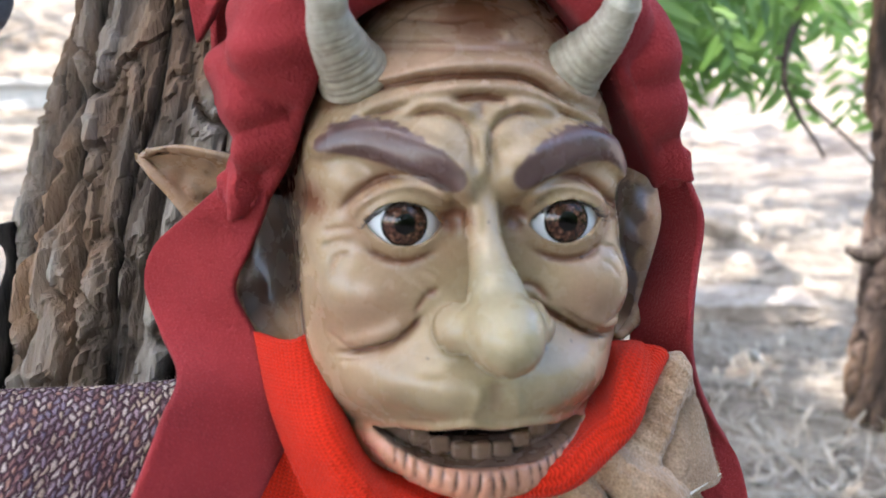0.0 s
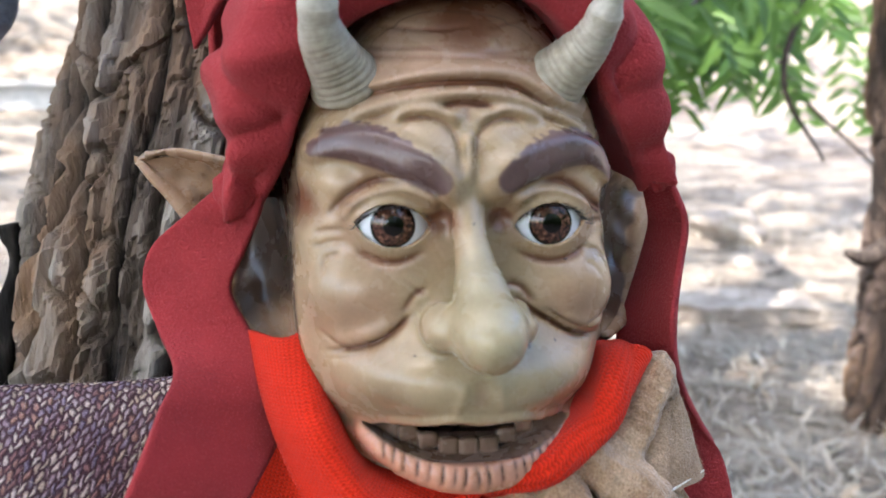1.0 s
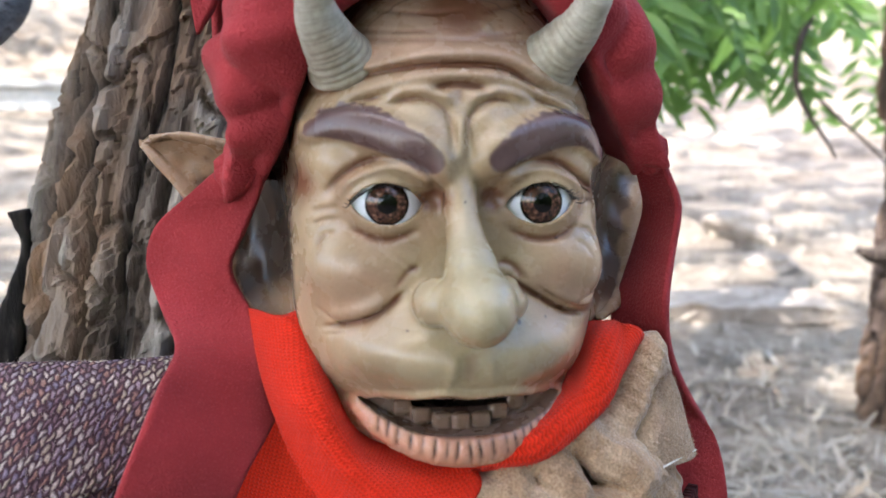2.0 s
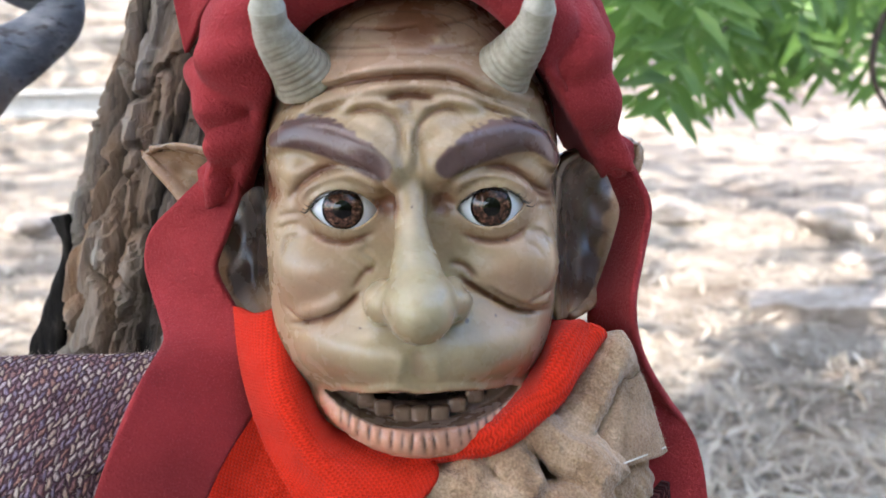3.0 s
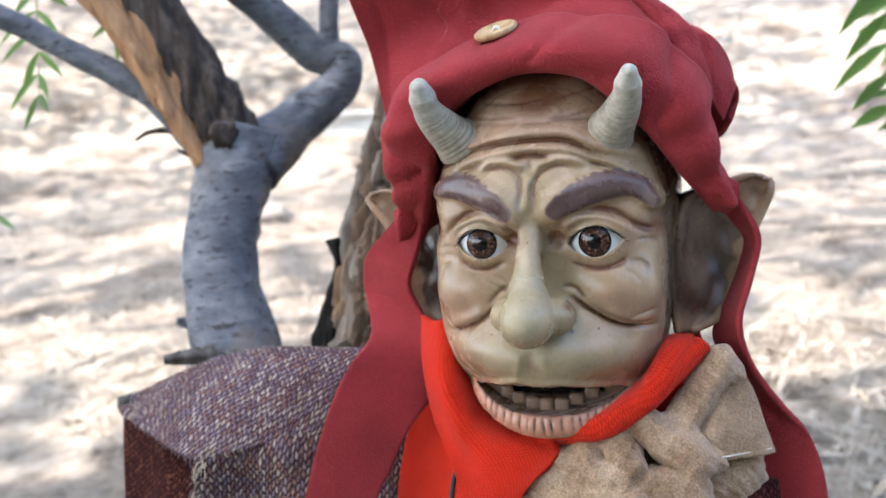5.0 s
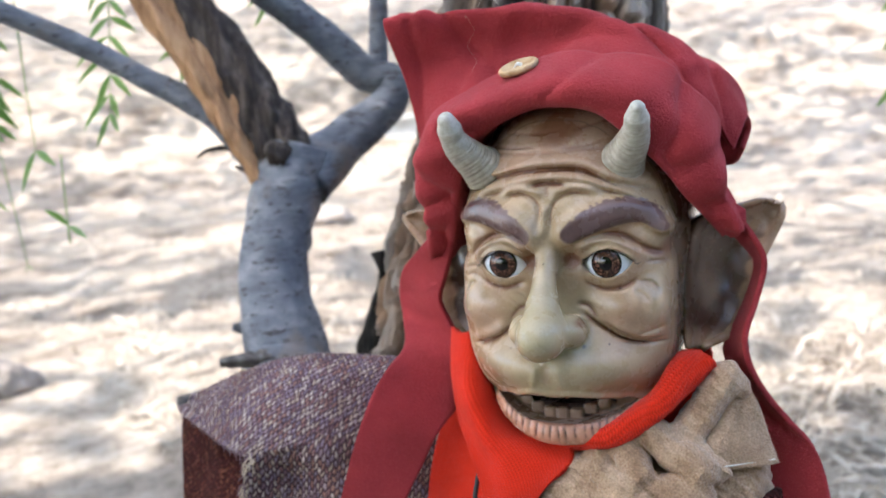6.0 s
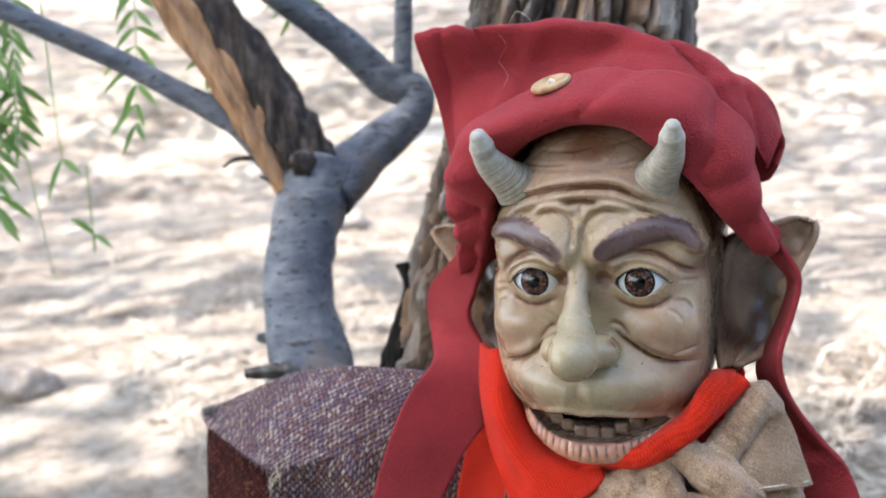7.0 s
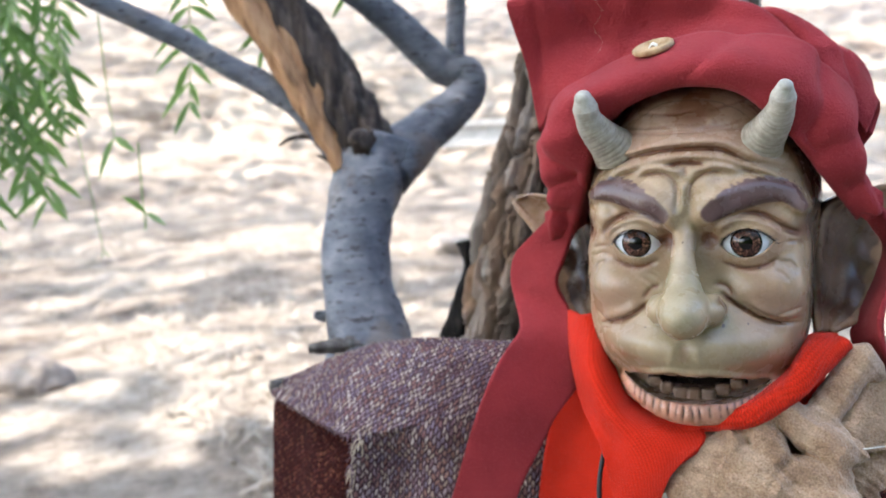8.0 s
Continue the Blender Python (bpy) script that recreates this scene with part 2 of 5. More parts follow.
# ---------------------------------------------------------------- building blocks
def mesh_of(name, verts, faces, mat, smooth=True):
    me = bpy.data.meshes.new(name)
    me.from_pydata([tuple(v) for v in verts], [], [tuple(int(i) for i in f) for f in faces])
    for one in (mat if isinstance(mat, (list, tuple)) else [mat]):
        me.materials.append(one)
    if smooth:
        me.polygons.foreach_set("use_smooth", [True] * len(me.polygons))
    me.update()
    return me


def empty(name, m, label, category, **more):
    ob = new(name)
    ob.matrix_world = m
    return tagged(ob, label, category, **more)


def part(name, data, mat, parent, label="", smooth=True):
    """One mesh object under a thing or a part; data: corners and faces in the parent's frame."""
    ob = new(name, mesh_of(name, *data, mat, smooth))
    ob.parent = parent
    return tagged(ob, label)


def doll_frame(p):
    """mm as (right, forward, up) to the doll frame's metres."""
    p = np.asarray(p, float)
    return np.stack([p[..., 0], -p[..., 1], p[..., 2]], -1) / 1000


def tube(pts, radii, sides=14, steps=8, rough=None):
    """Corners and faces of a round bar along a smooth line; rough(u, angle): a factor on its radius."""
    line = smooth_line(pts, steps)
    rad = np.interp(np.linspace(0, 1, len(line)), np.linspace(0, 1, len(radii)), radii)
    verts, faces, up = [], [], Vector((0.3, 0.9, 0.2))
    for i, p in enumerate(line):
        way = Vector(line[min(i + 1, len(line) - 1)] - line[max(i - 1, 0)]).normalized()
        side = way.cross(up).normalized()
        up = side.cross(way)
        for k in range(sides):
            a = 2 * math.pi * k / sides
            r = rad[i] * (rough(i / (len(line) - 1), a) if rough else 1)
            verts.append(Vector(p) + (side * math.cos(a) + up * math.sin(a)) * r)
    n = len(line)
    for i in range(n - 1):
        for k in range(sides):
            j = (k + 1) % sides
            faces.append((i * sides + k, i * sides + j, (i + 1) * sides + j, (i + 1) * sides + k))
    faces += [tuple(range(sides))[::-1], tuple(range((n - 1) * sides, n * sides))]
    return verts, faces


def sheet(curves, nu=48, nv=24, thick=0.0025, relief=None, fray=0.0):
    """Cloth with thickness through several smooth lines; relief(u, v): metres along the normal."""
    lines = []
    for c in curves:
        line = smooth_line(c, 10)
        s = np.linspace(0, len(line) - 1, nu)
        lines.append(np.stack([np.interp(s, np.arange(len(line)), line[:, k]) for k in range(3)], 1))
    lines = np.stack(lines)
    grid = []
    for j in range(nu):
        col = smooth_line(lines[:, j], 10) if len(curves) > 2 else lines[:, j]
        s = np.linspace(0, len(col) - 1, nv)
        grid.append(np.stack([np.interp(s, np.arange(len(col)), col[:, k]) for k in range(3)], 1))
    g = np.stack(grid)

    def normals(g):
        n = np.cross(np.gradient(g, axis=0), np.gradient(g, axis=1))
        return n / np.maximum(np.linalg.norm(n, axis=2, keepdims=True), 1e-9)
    u, v = np.meshgrid(np.linspace(0, 1, nu), np.linspace(0, 1, nv), indexing="ij")
    if relief is not None:
        g = g + normals(g) * relief(u, v)[..., None]
    n = normals(g)
    a, b = (g + n * thick / 2).reshape(-1, 3), (g - n * thick / 2).reshape(-1, 3)
    verts, off = np.vstack([a, b]), nu * nv
    faces = []
    for i in range(nu - 1):
        for j in range(nv - 1):
            q = (i * nv + j, (i + 1) * nv + j, (i + 1) * nv + j + 1, i * nv + j + 1)
            faces += [q, tuple(k + off for k in q[::-1])]
    rim = [(i, 0) for i in range(nu)] + [(nu - 1, j) for j in range(1, nv)] + [(i, nv - 1) for i in range(nu - 2, -1, -1)] + [(0, j) for j in range(nv - 2, 0, -1)]
    for (i, j), (k, m) in zip(rim, rim[1:] + rim[:1]):
        p, q = i * nv + j, k * nv + m
        faces.append((q, p, p + off, q + off))
    along = np.cumsum(np.vstack([np.zeros((1, nv)), np.linalg.norm(np.diff(g, axis=0), axis=2)]), 0)
    across = np.cumsum(np.hstack([np.zeros((nu, 1)), np.linalg.norm(np.diff(g, axis=1), axis=2)]), 1)
    weave = np.stack([along, across, np.zeros_like(along)], 2).reshape(-1, 3)
    return verts, faces, np.vstack([weave, weave])


def waves(seed, amount, fu=3.0, fv=2.0):
    """Soft irregular folds over a sheet."""
    rng = np.random.RandomState(seed)
    terms = [(rng.uniform(0.4, 1) * fu, rng.uniform(-1, 1) * fv, rng.uniform(0, 6.28), rng.uniform(0.4, 1)) for _ in range(6)]
    return lambda u, v: amount * sum(w * np.sin(6.28 * (a * u + b * v) + c) for a, b, c, w in terms) / 3
# ---------------------------------------------------------------- doll
H = 0.75
GX, GF, GZ = (np.arange(lo, hi, H, dtype=np.float32) for lo, hi in ((-69, 68), (-80, 52), (-101, 100)))
VX, VF, VZ = GX[:, None, None], GF[None, :, None], GZ[None, None, :]


def smin(a, b, k):
    h = np.maximum(k - np.abs(a - b), 0) / k
    return np.minimum(a, b) - h * h * k / 4


def ellipsoid(c, r, x, f, z):
    a, b, d = x - c[0], f - c[1], z - c[2]
    k0 = np.sqrt((a / r[0]) ** 2 + (b / r[1]) ** 2 + (d / r[2]) ** 2)
    k1 = np.sqrt((a / r[0] ** 2) ** 2 + (b / r[1] ** 2) ** 2 + (d / r[2] ** 2) ** 2)
    return k0 * (k0 - 1) / np.maximum(k1, 1e-4)


def superblob(c, r, p, x, f, z):
    k = np.abs((x - c[0]) / r[0]) ** p + np.abs((f - c[1]) / r[1]) ** p + np.abs((z - c[2]) / r[2]) ** p
    return (np.maximum(k, 1e-6) ** (1 / p) - 1) * min(r)


def cone(a, ra, b, rb, x, f, z):
    """A capsule from a to b whose radius goes from ra to rb."""
    ab = [q - p for p, q in zip(a, b)]
    h = ((x - a[0]) * ab[0] + (f - a[1]) * ab[1] + (z - a[2]) * ab[2]) / sum(v * v for v in ab)
    h = np.clip(h, 0, 1)
    return np.sqrt((x - a[0] - h * ab[0]) ** 2 + (f - a[1] - h * ab[1]) ** 2 + (z - a[2] - h * ab[2]) ** 2) - ra - (rb - ra) * h


def smooth_line(pts, steps=8):
    """Catmull-Rom through the points."""
    p = np.array(pts, float)
    p = np.vstack([2 * p[0] - p[1], p, 2 * p[-1] - p[-2]])
    out = []
    for i in range(1, len(p) - 2):
        for s in np.arange(steps) / steps:
            out.append(0.5 * (2 * p[i] + (p[i + 1] - p[i - 1]) * s + (2 * p[i - 1] - 5 * p[i] + 4 * p[i + 1] - p[i + 2]) * s * s
                              + (3 * p[i] - p[i - 1] - 3 * p[i + 1] + p[i + 2]) * s ** 3))
    return np.array(out + [p[-2]])


def line_gap(x, z, pts):
    """Distance in the face's plane from (x, z) to the line through pts, and how far along it (0 to 1)."""
    line = smooth_line(pts, 5)
    best, along = np.full(np.broadcast(x, z).shape, 1e3), np.zeros(np.broadcast(x, z).shape)
    for i, (p, q) in enumerate(zip(line[:-1], line[1:])):
        v = q - p
        h = np.clip(((x - p[0]) * v[0] + (z - p[1]) * v[1]) / max(v @ v, 1e-6), 0, 1)
        d = np.hypot(x - p[0] - h * v[0], z - p[1] - h * v[1])
        along = np.where(d < best, (i + h) / (len(line) - 1), along)
        best = np.minimum(best, d)
    return best, along


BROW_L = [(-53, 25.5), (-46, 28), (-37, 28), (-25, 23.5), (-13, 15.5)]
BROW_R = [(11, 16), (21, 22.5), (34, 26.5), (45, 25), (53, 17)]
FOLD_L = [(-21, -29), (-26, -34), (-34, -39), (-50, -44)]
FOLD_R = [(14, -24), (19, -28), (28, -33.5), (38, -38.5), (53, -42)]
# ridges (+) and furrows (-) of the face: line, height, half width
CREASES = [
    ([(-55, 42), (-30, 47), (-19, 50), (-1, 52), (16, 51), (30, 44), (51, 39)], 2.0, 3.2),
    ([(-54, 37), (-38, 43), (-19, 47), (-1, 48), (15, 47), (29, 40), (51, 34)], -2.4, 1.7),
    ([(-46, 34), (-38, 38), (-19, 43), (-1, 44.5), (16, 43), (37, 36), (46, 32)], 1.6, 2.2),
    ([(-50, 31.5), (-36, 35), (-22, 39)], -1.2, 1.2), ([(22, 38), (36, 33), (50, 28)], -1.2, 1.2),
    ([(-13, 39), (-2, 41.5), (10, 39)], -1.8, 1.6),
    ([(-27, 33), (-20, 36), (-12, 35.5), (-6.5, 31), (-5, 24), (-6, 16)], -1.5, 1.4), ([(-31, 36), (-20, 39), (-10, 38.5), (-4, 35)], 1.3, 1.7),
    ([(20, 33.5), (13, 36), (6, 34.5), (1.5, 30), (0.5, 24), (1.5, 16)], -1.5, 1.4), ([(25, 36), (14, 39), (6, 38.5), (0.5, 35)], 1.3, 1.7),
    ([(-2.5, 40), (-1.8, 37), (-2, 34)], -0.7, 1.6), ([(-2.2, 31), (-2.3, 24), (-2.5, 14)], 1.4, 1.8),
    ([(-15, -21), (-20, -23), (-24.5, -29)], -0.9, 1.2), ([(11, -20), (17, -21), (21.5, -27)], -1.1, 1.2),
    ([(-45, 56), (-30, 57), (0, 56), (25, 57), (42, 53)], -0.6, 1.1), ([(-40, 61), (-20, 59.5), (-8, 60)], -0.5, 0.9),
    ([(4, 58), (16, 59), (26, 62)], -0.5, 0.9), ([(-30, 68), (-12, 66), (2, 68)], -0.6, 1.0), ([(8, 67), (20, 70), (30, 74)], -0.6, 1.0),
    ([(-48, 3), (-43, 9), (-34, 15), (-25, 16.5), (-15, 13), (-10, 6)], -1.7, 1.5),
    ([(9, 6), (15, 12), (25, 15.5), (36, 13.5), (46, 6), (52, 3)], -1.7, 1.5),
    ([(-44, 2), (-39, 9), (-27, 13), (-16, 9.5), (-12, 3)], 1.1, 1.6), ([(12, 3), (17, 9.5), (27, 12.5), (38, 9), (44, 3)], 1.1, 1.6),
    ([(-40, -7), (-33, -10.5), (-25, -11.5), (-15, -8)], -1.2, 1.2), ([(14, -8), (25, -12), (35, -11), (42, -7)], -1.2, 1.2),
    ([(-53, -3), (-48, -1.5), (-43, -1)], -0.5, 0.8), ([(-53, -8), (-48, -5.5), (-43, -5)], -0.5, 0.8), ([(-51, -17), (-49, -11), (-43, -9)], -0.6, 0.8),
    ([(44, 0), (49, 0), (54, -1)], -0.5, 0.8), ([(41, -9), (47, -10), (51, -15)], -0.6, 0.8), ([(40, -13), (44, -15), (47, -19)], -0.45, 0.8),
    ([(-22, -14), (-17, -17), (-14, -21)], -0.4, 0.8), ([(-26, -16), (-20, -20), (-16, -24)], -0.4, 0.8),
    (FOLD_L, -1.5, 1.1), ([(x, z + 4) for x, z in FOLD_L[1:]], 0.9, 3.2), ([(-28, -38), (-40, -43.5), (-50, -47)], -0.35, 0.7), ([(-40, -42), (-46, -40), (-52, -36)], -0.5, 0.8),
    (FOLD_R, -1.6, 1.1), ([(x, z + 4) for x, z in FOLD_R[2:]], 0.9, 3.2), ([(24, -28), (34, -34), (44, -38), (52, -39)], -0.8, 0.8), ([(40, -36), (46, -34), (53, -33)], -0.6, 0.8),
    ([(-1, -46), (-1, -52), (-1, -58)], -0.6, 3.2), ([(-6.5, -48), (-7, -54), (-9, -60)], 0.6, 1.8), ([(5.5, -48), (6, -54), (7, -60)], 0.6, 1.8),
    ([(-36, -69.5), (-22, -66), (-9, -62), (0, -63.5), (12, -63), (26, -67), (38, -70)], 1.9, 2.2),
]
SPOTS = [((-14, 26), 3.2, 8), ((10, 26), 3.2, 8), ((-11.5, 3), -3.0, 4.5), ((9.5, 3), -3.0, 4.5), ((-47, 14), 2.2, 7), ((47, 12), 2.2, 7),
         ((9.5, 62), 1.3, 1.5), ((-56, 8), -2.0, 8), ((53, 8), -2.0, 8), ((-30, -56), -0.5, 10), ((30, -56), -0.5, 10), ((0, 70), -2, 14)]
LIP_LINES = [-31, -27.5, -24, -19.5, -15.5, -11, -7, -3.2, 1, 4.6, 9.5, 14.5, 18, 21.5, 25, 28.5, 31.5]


def lip_edge(x):
    return -66.2 - 4.2 * ((x - 1) / 37) ** 2 + 0.5 * np.sin(x * 0.8)


def gum_edge(x):
    return -81.0 + 12.0 * (np.abs(x - 1) / 40) ** 2.6


def lip_middle(x):
    return gum_edge(x) - 5.0 + 1.6 * ((x - 1) / 37) ** 2


def eye_opening(x, z, side):
    """Under 0 inside the almond between the lids."""
    a, b = (x - 27 * side), z - 0.6 - 0.05 * a_side(x, side)
    return np.maximum(np.hypot(a, b + 7.3) - 14.5, np.hypot(a, b - 7.4) - 14.5)


def a_side(x, side):
    return (x - 27 * side) * side


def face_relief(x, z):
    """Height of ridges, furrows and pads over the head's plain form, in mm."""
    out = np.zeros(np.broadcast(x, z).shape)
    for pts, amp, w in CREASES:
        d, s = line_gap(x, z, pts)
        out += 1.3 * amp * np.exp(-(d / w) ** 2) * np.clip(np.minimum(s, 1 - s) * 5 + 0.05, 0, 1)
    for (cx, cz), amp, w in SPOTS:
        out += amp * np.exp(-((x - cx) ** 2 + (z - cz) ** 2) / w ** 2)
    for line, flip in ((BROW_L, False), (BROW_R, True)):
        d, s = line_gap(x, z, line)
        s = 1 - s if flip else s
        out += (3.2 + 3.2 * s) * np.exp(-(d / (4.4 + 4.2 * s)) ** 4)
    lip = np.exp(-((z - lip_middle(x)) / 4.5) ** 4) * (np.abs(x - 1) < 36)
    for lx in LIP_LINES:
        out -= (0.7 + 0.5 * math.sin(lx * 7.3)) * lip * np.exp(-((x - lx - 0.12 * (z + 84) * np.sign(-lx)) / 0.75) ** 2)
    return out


def head_field():
    d = ellipsoid((-2, -72, 24), (62, 74, 73), VX, VF, VZ).astype(np.float32)
    d = smin(d, superblob((-2, -49, -15), (59, 50, 69), 3.2, VX, VF, VZ), 12)
    d = smin(d, ellipsoid((0, -9, -51), (41, 32, 19), VX, VF, VZ), 14)
    d = smin(d, ellipsoid((1, -36, -78), (47, 41, 20), VX, VF, VZ), 6)
    for side in (-1, 1):
        d = smin(d, ellipsoid((34 * side, -13, -23), (19, 17, 16), VX, VF, VZ), 8)
        d = smin(d, ellipsoid((27 * side, -11.5, 1), (16.6, 16.6, 16.6), VX, VF, VZ), 4)
    for a, ra, b, rb in (((-3, 0, 24), 5, (-3, 6, 2), 5), ((-3, 6, 2), 5, (-1, 20, -19), 7.5), ((-1, 20, -19), 7.5, (0, 27, -29), 10.5)):
        d = smin(d, cone(a, ra, b, rb, VX, VF, VZ), 5)
    d = smin(d, ellipsoid((0, 29, -31), (11.8, 16.5, 12.2), VX, VF, VZ), 5)
    for c in ((-12.8, 15, -31), (11.8, 15, -30.5)):
        d = smin(d, ellipsoid(c, (7.2, 12, 7.8), VX, VF, VZ), 5)
    # lower lip
    xs = np.linspace(-36, 38, 12)
    for p, q in zip(xs[:-1], xs[1:]):
        ends = [(v, 4.5 - 16 * ((v - 1) / 37) ** 2, float(lip_middle(v))) for v in (p, q)]
        rad = [5.6 - 2.8 * ((v - 1) / 37) ** 2 for v in (p, q)]
        d = smin(d, cone(ends[0], rad[0], ends[1], rad[1], VX, VF, VZ), 4.5)
    fade = np.clip((VF + 52) / 24, 0, 1)
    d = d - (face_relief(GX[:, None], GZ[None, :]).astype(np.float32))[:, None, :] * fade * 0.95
    # mouth and eye openings
    x2, z2 = GX[:, None], GZ[None, :]
    mouth = np.maximum(np.maximum(z2 - lip_edge(x2), gum_edge(x2) - z2), np.abs(x2 - 1) - 39)
    d = np.maximum(d, -np.maximum(mouth[:, None, :], -(VF + 5 + 0.010 * VX ** 2)))
    mouth_top = np.maximum(np.maximum(z2 - lip_edge(x2), -74 - z2), np.abs(x2 - 1) - 25)
    d = np.maximum(d, -np.maximum(mouth_top[:, None, :], -(VF + 30)))
    for side in (-1, 1):
        d = np.maximum(d, -np.maximum(eye_opening(x2, z2, side)[:, None, :], -(VF + 16)))
    for tx in (-21.0, -14.2, -7.0, 0.2, 7.4, 14.4, 21.0):
        tf = 0.0 - 0.013 * tx * tx
        q = [np.abs(VX - tx) - 2.0, np.abs(VF - tf + 5.6) - 2.6, np.abs(VZ + 78.7 - 0.011 * tx * tx - 0.5 * math.sin(tx * 3.1)) - 1.5]
        box = np.sqrt(sum(np.maximum(v, 0) ** 2 for v in q)) + np.minimum(np.maximum(np.maximum(q[0], q[1]), q[2]), 0) - 1.45
        d = smin(d, box, 0.7)
    return d


def surface_net(d, axes):
    """Quads on the zero surface of the field d, one corner in each cell that it crosses."""
    s = d < 0
    nx, ny, nz = d.shape
    total, count = np.zeros((nx - 1, ny - 1, nz - 1, 3), np.float32), np.zeros((nx - 1, ny - 1, nz - 1), np.float32)
    corner = [slice(0, -1), slice(1, None)]
    for axis in range(3):
        o = [a for a in range(3) if a != axis]
        for i in (0, 1):
            for j in (0, 1):
                lo, hi = [None] * 3, [None] * 3
                lo[axis], hi[axis] = corner[0], corner[1]
                for k, v in zip(o, (i, j)):
                    lo[k] = hi[k] = corner[v]
                a, b = d[tuple(lo)], d[tuple(hi)]
                cut = (a < 0) != (b < 0)
                t = np.where(cut, a / np.where(cut, a - b, 1), 0)
                total[..., axis] += t
                for k, v in zip(o, (i, j)):
                    total[..., k] += v * cut
                count += cut
    used = count > 0
    index = np.full(used.shape, -1, np.int64)
    index[used] = np.arange(used.sum())
    cells = np.argwhere(used)
    where = (cells + total[used] / count[used][:, None]) * H + np.array([a[0] for a in axes])
    quads = []
    for axis in range(3):
        o = [(axis + 1) % 3, (axis + 2) % 3]
        lo, hi = [slice(1, -1)] * 3, [slice(1, -1)] * 3
        lo[axis], hi[axis] = slice(0, -1), slice(1, None)
        a, b = s[tuple(lo)], s[tuple(hi)]
        for flip in (False, True):
            at = np.argwhere((a & ~b) if not flip else (~a & b))
            base = at.copy()
            for k in o:
                base[:, k] += 1
            ring = []
            for du, dv in ((0, 0), (1, 0), (1, 1), (0, 1)):
                p = base.copy()
                p[:, o[0]] -= du
                p[:, o[1]] -= dv
                ring.append(index[p[:, 0], p[:, 1], p[:, 2]])
            q = np.stack(ring, 1)
            quads.append(q[:, ::-1] if flip else q)
    return where, np.vstack(quads)


def head_paint(p, relief):
    """The colour at each point of the head: washes, brows, lips, teeth, painted shade."""
    x, f, z = p.T
    skin = np.tile(np.array([0.365, 0.265, 0.167]), (len(p), 1))

    def lay(colour, amount):
        skin[:] = skin + (np.array(colour) - skin) * np.clip(amount, 0, 1)[:, None]
    rag = np.array([noise.noise(Vector((a * 0.35, b * 0.35, c * 0.35))) for a, b, c in p])
    front = np.clip((f + 50) / 20, 0, 1)
    lay((0.385, 0.255, 0.185), front * np.clip((z - 34) / 22, 0, 0.75))
    lay((0.36, 0.215, 0.14), front * 0.8 * np.exp(-(((np.abs(x) - 41) / 14) ** 2 + ((z + 34) / 13) ** 2)))
    lay((0.36, 0.215, 0.14), front * 0.7 * np.exp(-(((np.abs(x + 1) - 10) / 6) ** 2 + ((z + 6) / 18) ** 2)) * (f < 18))
    for side in (-1, 1):
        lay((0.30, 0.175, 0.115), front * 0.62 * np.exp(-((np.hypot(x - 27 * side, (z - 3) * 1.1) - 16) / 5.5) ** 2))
    lay((0.45, 0.36, 0.24), front * 0.8 * np.exp(-((x / 11) ** 2 + ((z + 28) / 18) ** 2)) * (f > 12))
    # green cast of light off foliage, put into the colour round nose and mouth
    lay((0.295, 0.272, 0.165), front * 0.52 * np.exp(-((x / 26) ** 2 + ((z + 30) / 40) ** 2)))
    lay((0.40, 0.235, 0.165), front * 0.45 * np.exp(-(((np.abs(x) - 34) / 11) ** 2 + ((z + 25) / 9) ** 2)))
    # reddish wash in the furrows, deepened to stand in for their shade
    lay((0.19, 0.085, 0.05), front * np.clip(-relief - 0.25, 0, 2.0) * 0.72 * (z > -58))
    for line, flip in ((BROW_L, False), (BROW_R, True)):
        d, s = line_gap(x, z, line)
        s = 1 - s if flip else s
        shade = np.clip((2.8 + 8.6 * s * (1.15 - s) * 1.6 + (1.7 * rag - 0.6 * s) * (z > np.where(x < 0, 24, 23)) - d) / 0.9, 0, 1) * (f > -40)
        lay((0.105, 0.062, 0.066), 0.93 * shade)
    lay((0.42, 0.19, 0.12), front * np.exp(-((z - lip_edge(x) - 0.5) / 2.4) ** 2) * 0.7 * (np.abs(x) < 40))
    below = np.clip((lip_edge(x) - 1.0 - z) / 1.0, 0, 1)
    low = below * np.clip((f + 40) / 12, 0, 1)
    lay((0.50, 0.25, 0.17), low * np.clip((-z - 66) / 5, 0, 1))
    lay((0.30, 0.20, 0.125), np.clip((lip_middle(x) - 5 - z) / 3, 0, 1) * (z < -74))
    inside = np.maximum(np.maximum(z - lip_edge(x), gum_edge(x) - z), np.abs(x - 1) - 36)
    # mouth hollow painted near-black, shade put into the colour
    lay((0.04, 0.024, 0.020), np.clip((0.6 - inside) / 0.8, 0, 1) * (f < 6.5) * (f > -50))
    tooth = np.clip((0.9 - inside) / 0.5, 0, 1) * (f > -4.2 - 0.013 * x * x) * (f < 5)
    lay((0.23, 0.145, 0.105), tooth * 0.9)
    lips = np.zeros(len(p))
    for lx in LIP_LINES:
        lips = np.maximum(lips, np.exp(-((x - lx - 0.12 * (z + 84) * np.sign(-lx)) / 0.6) ** 2))
    lay((0.06, 0.03, 0.024), lips * (0.8 + 0.7 * rag) * np.exp(-((z - lip_middle(x) - 1.2) / 3.4) ** 4) * (f > -12) * (z < -66))
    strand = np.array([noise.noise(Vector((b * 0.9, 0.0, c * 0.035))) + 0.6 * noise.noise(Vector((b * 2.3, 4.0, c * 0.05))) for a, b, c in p])
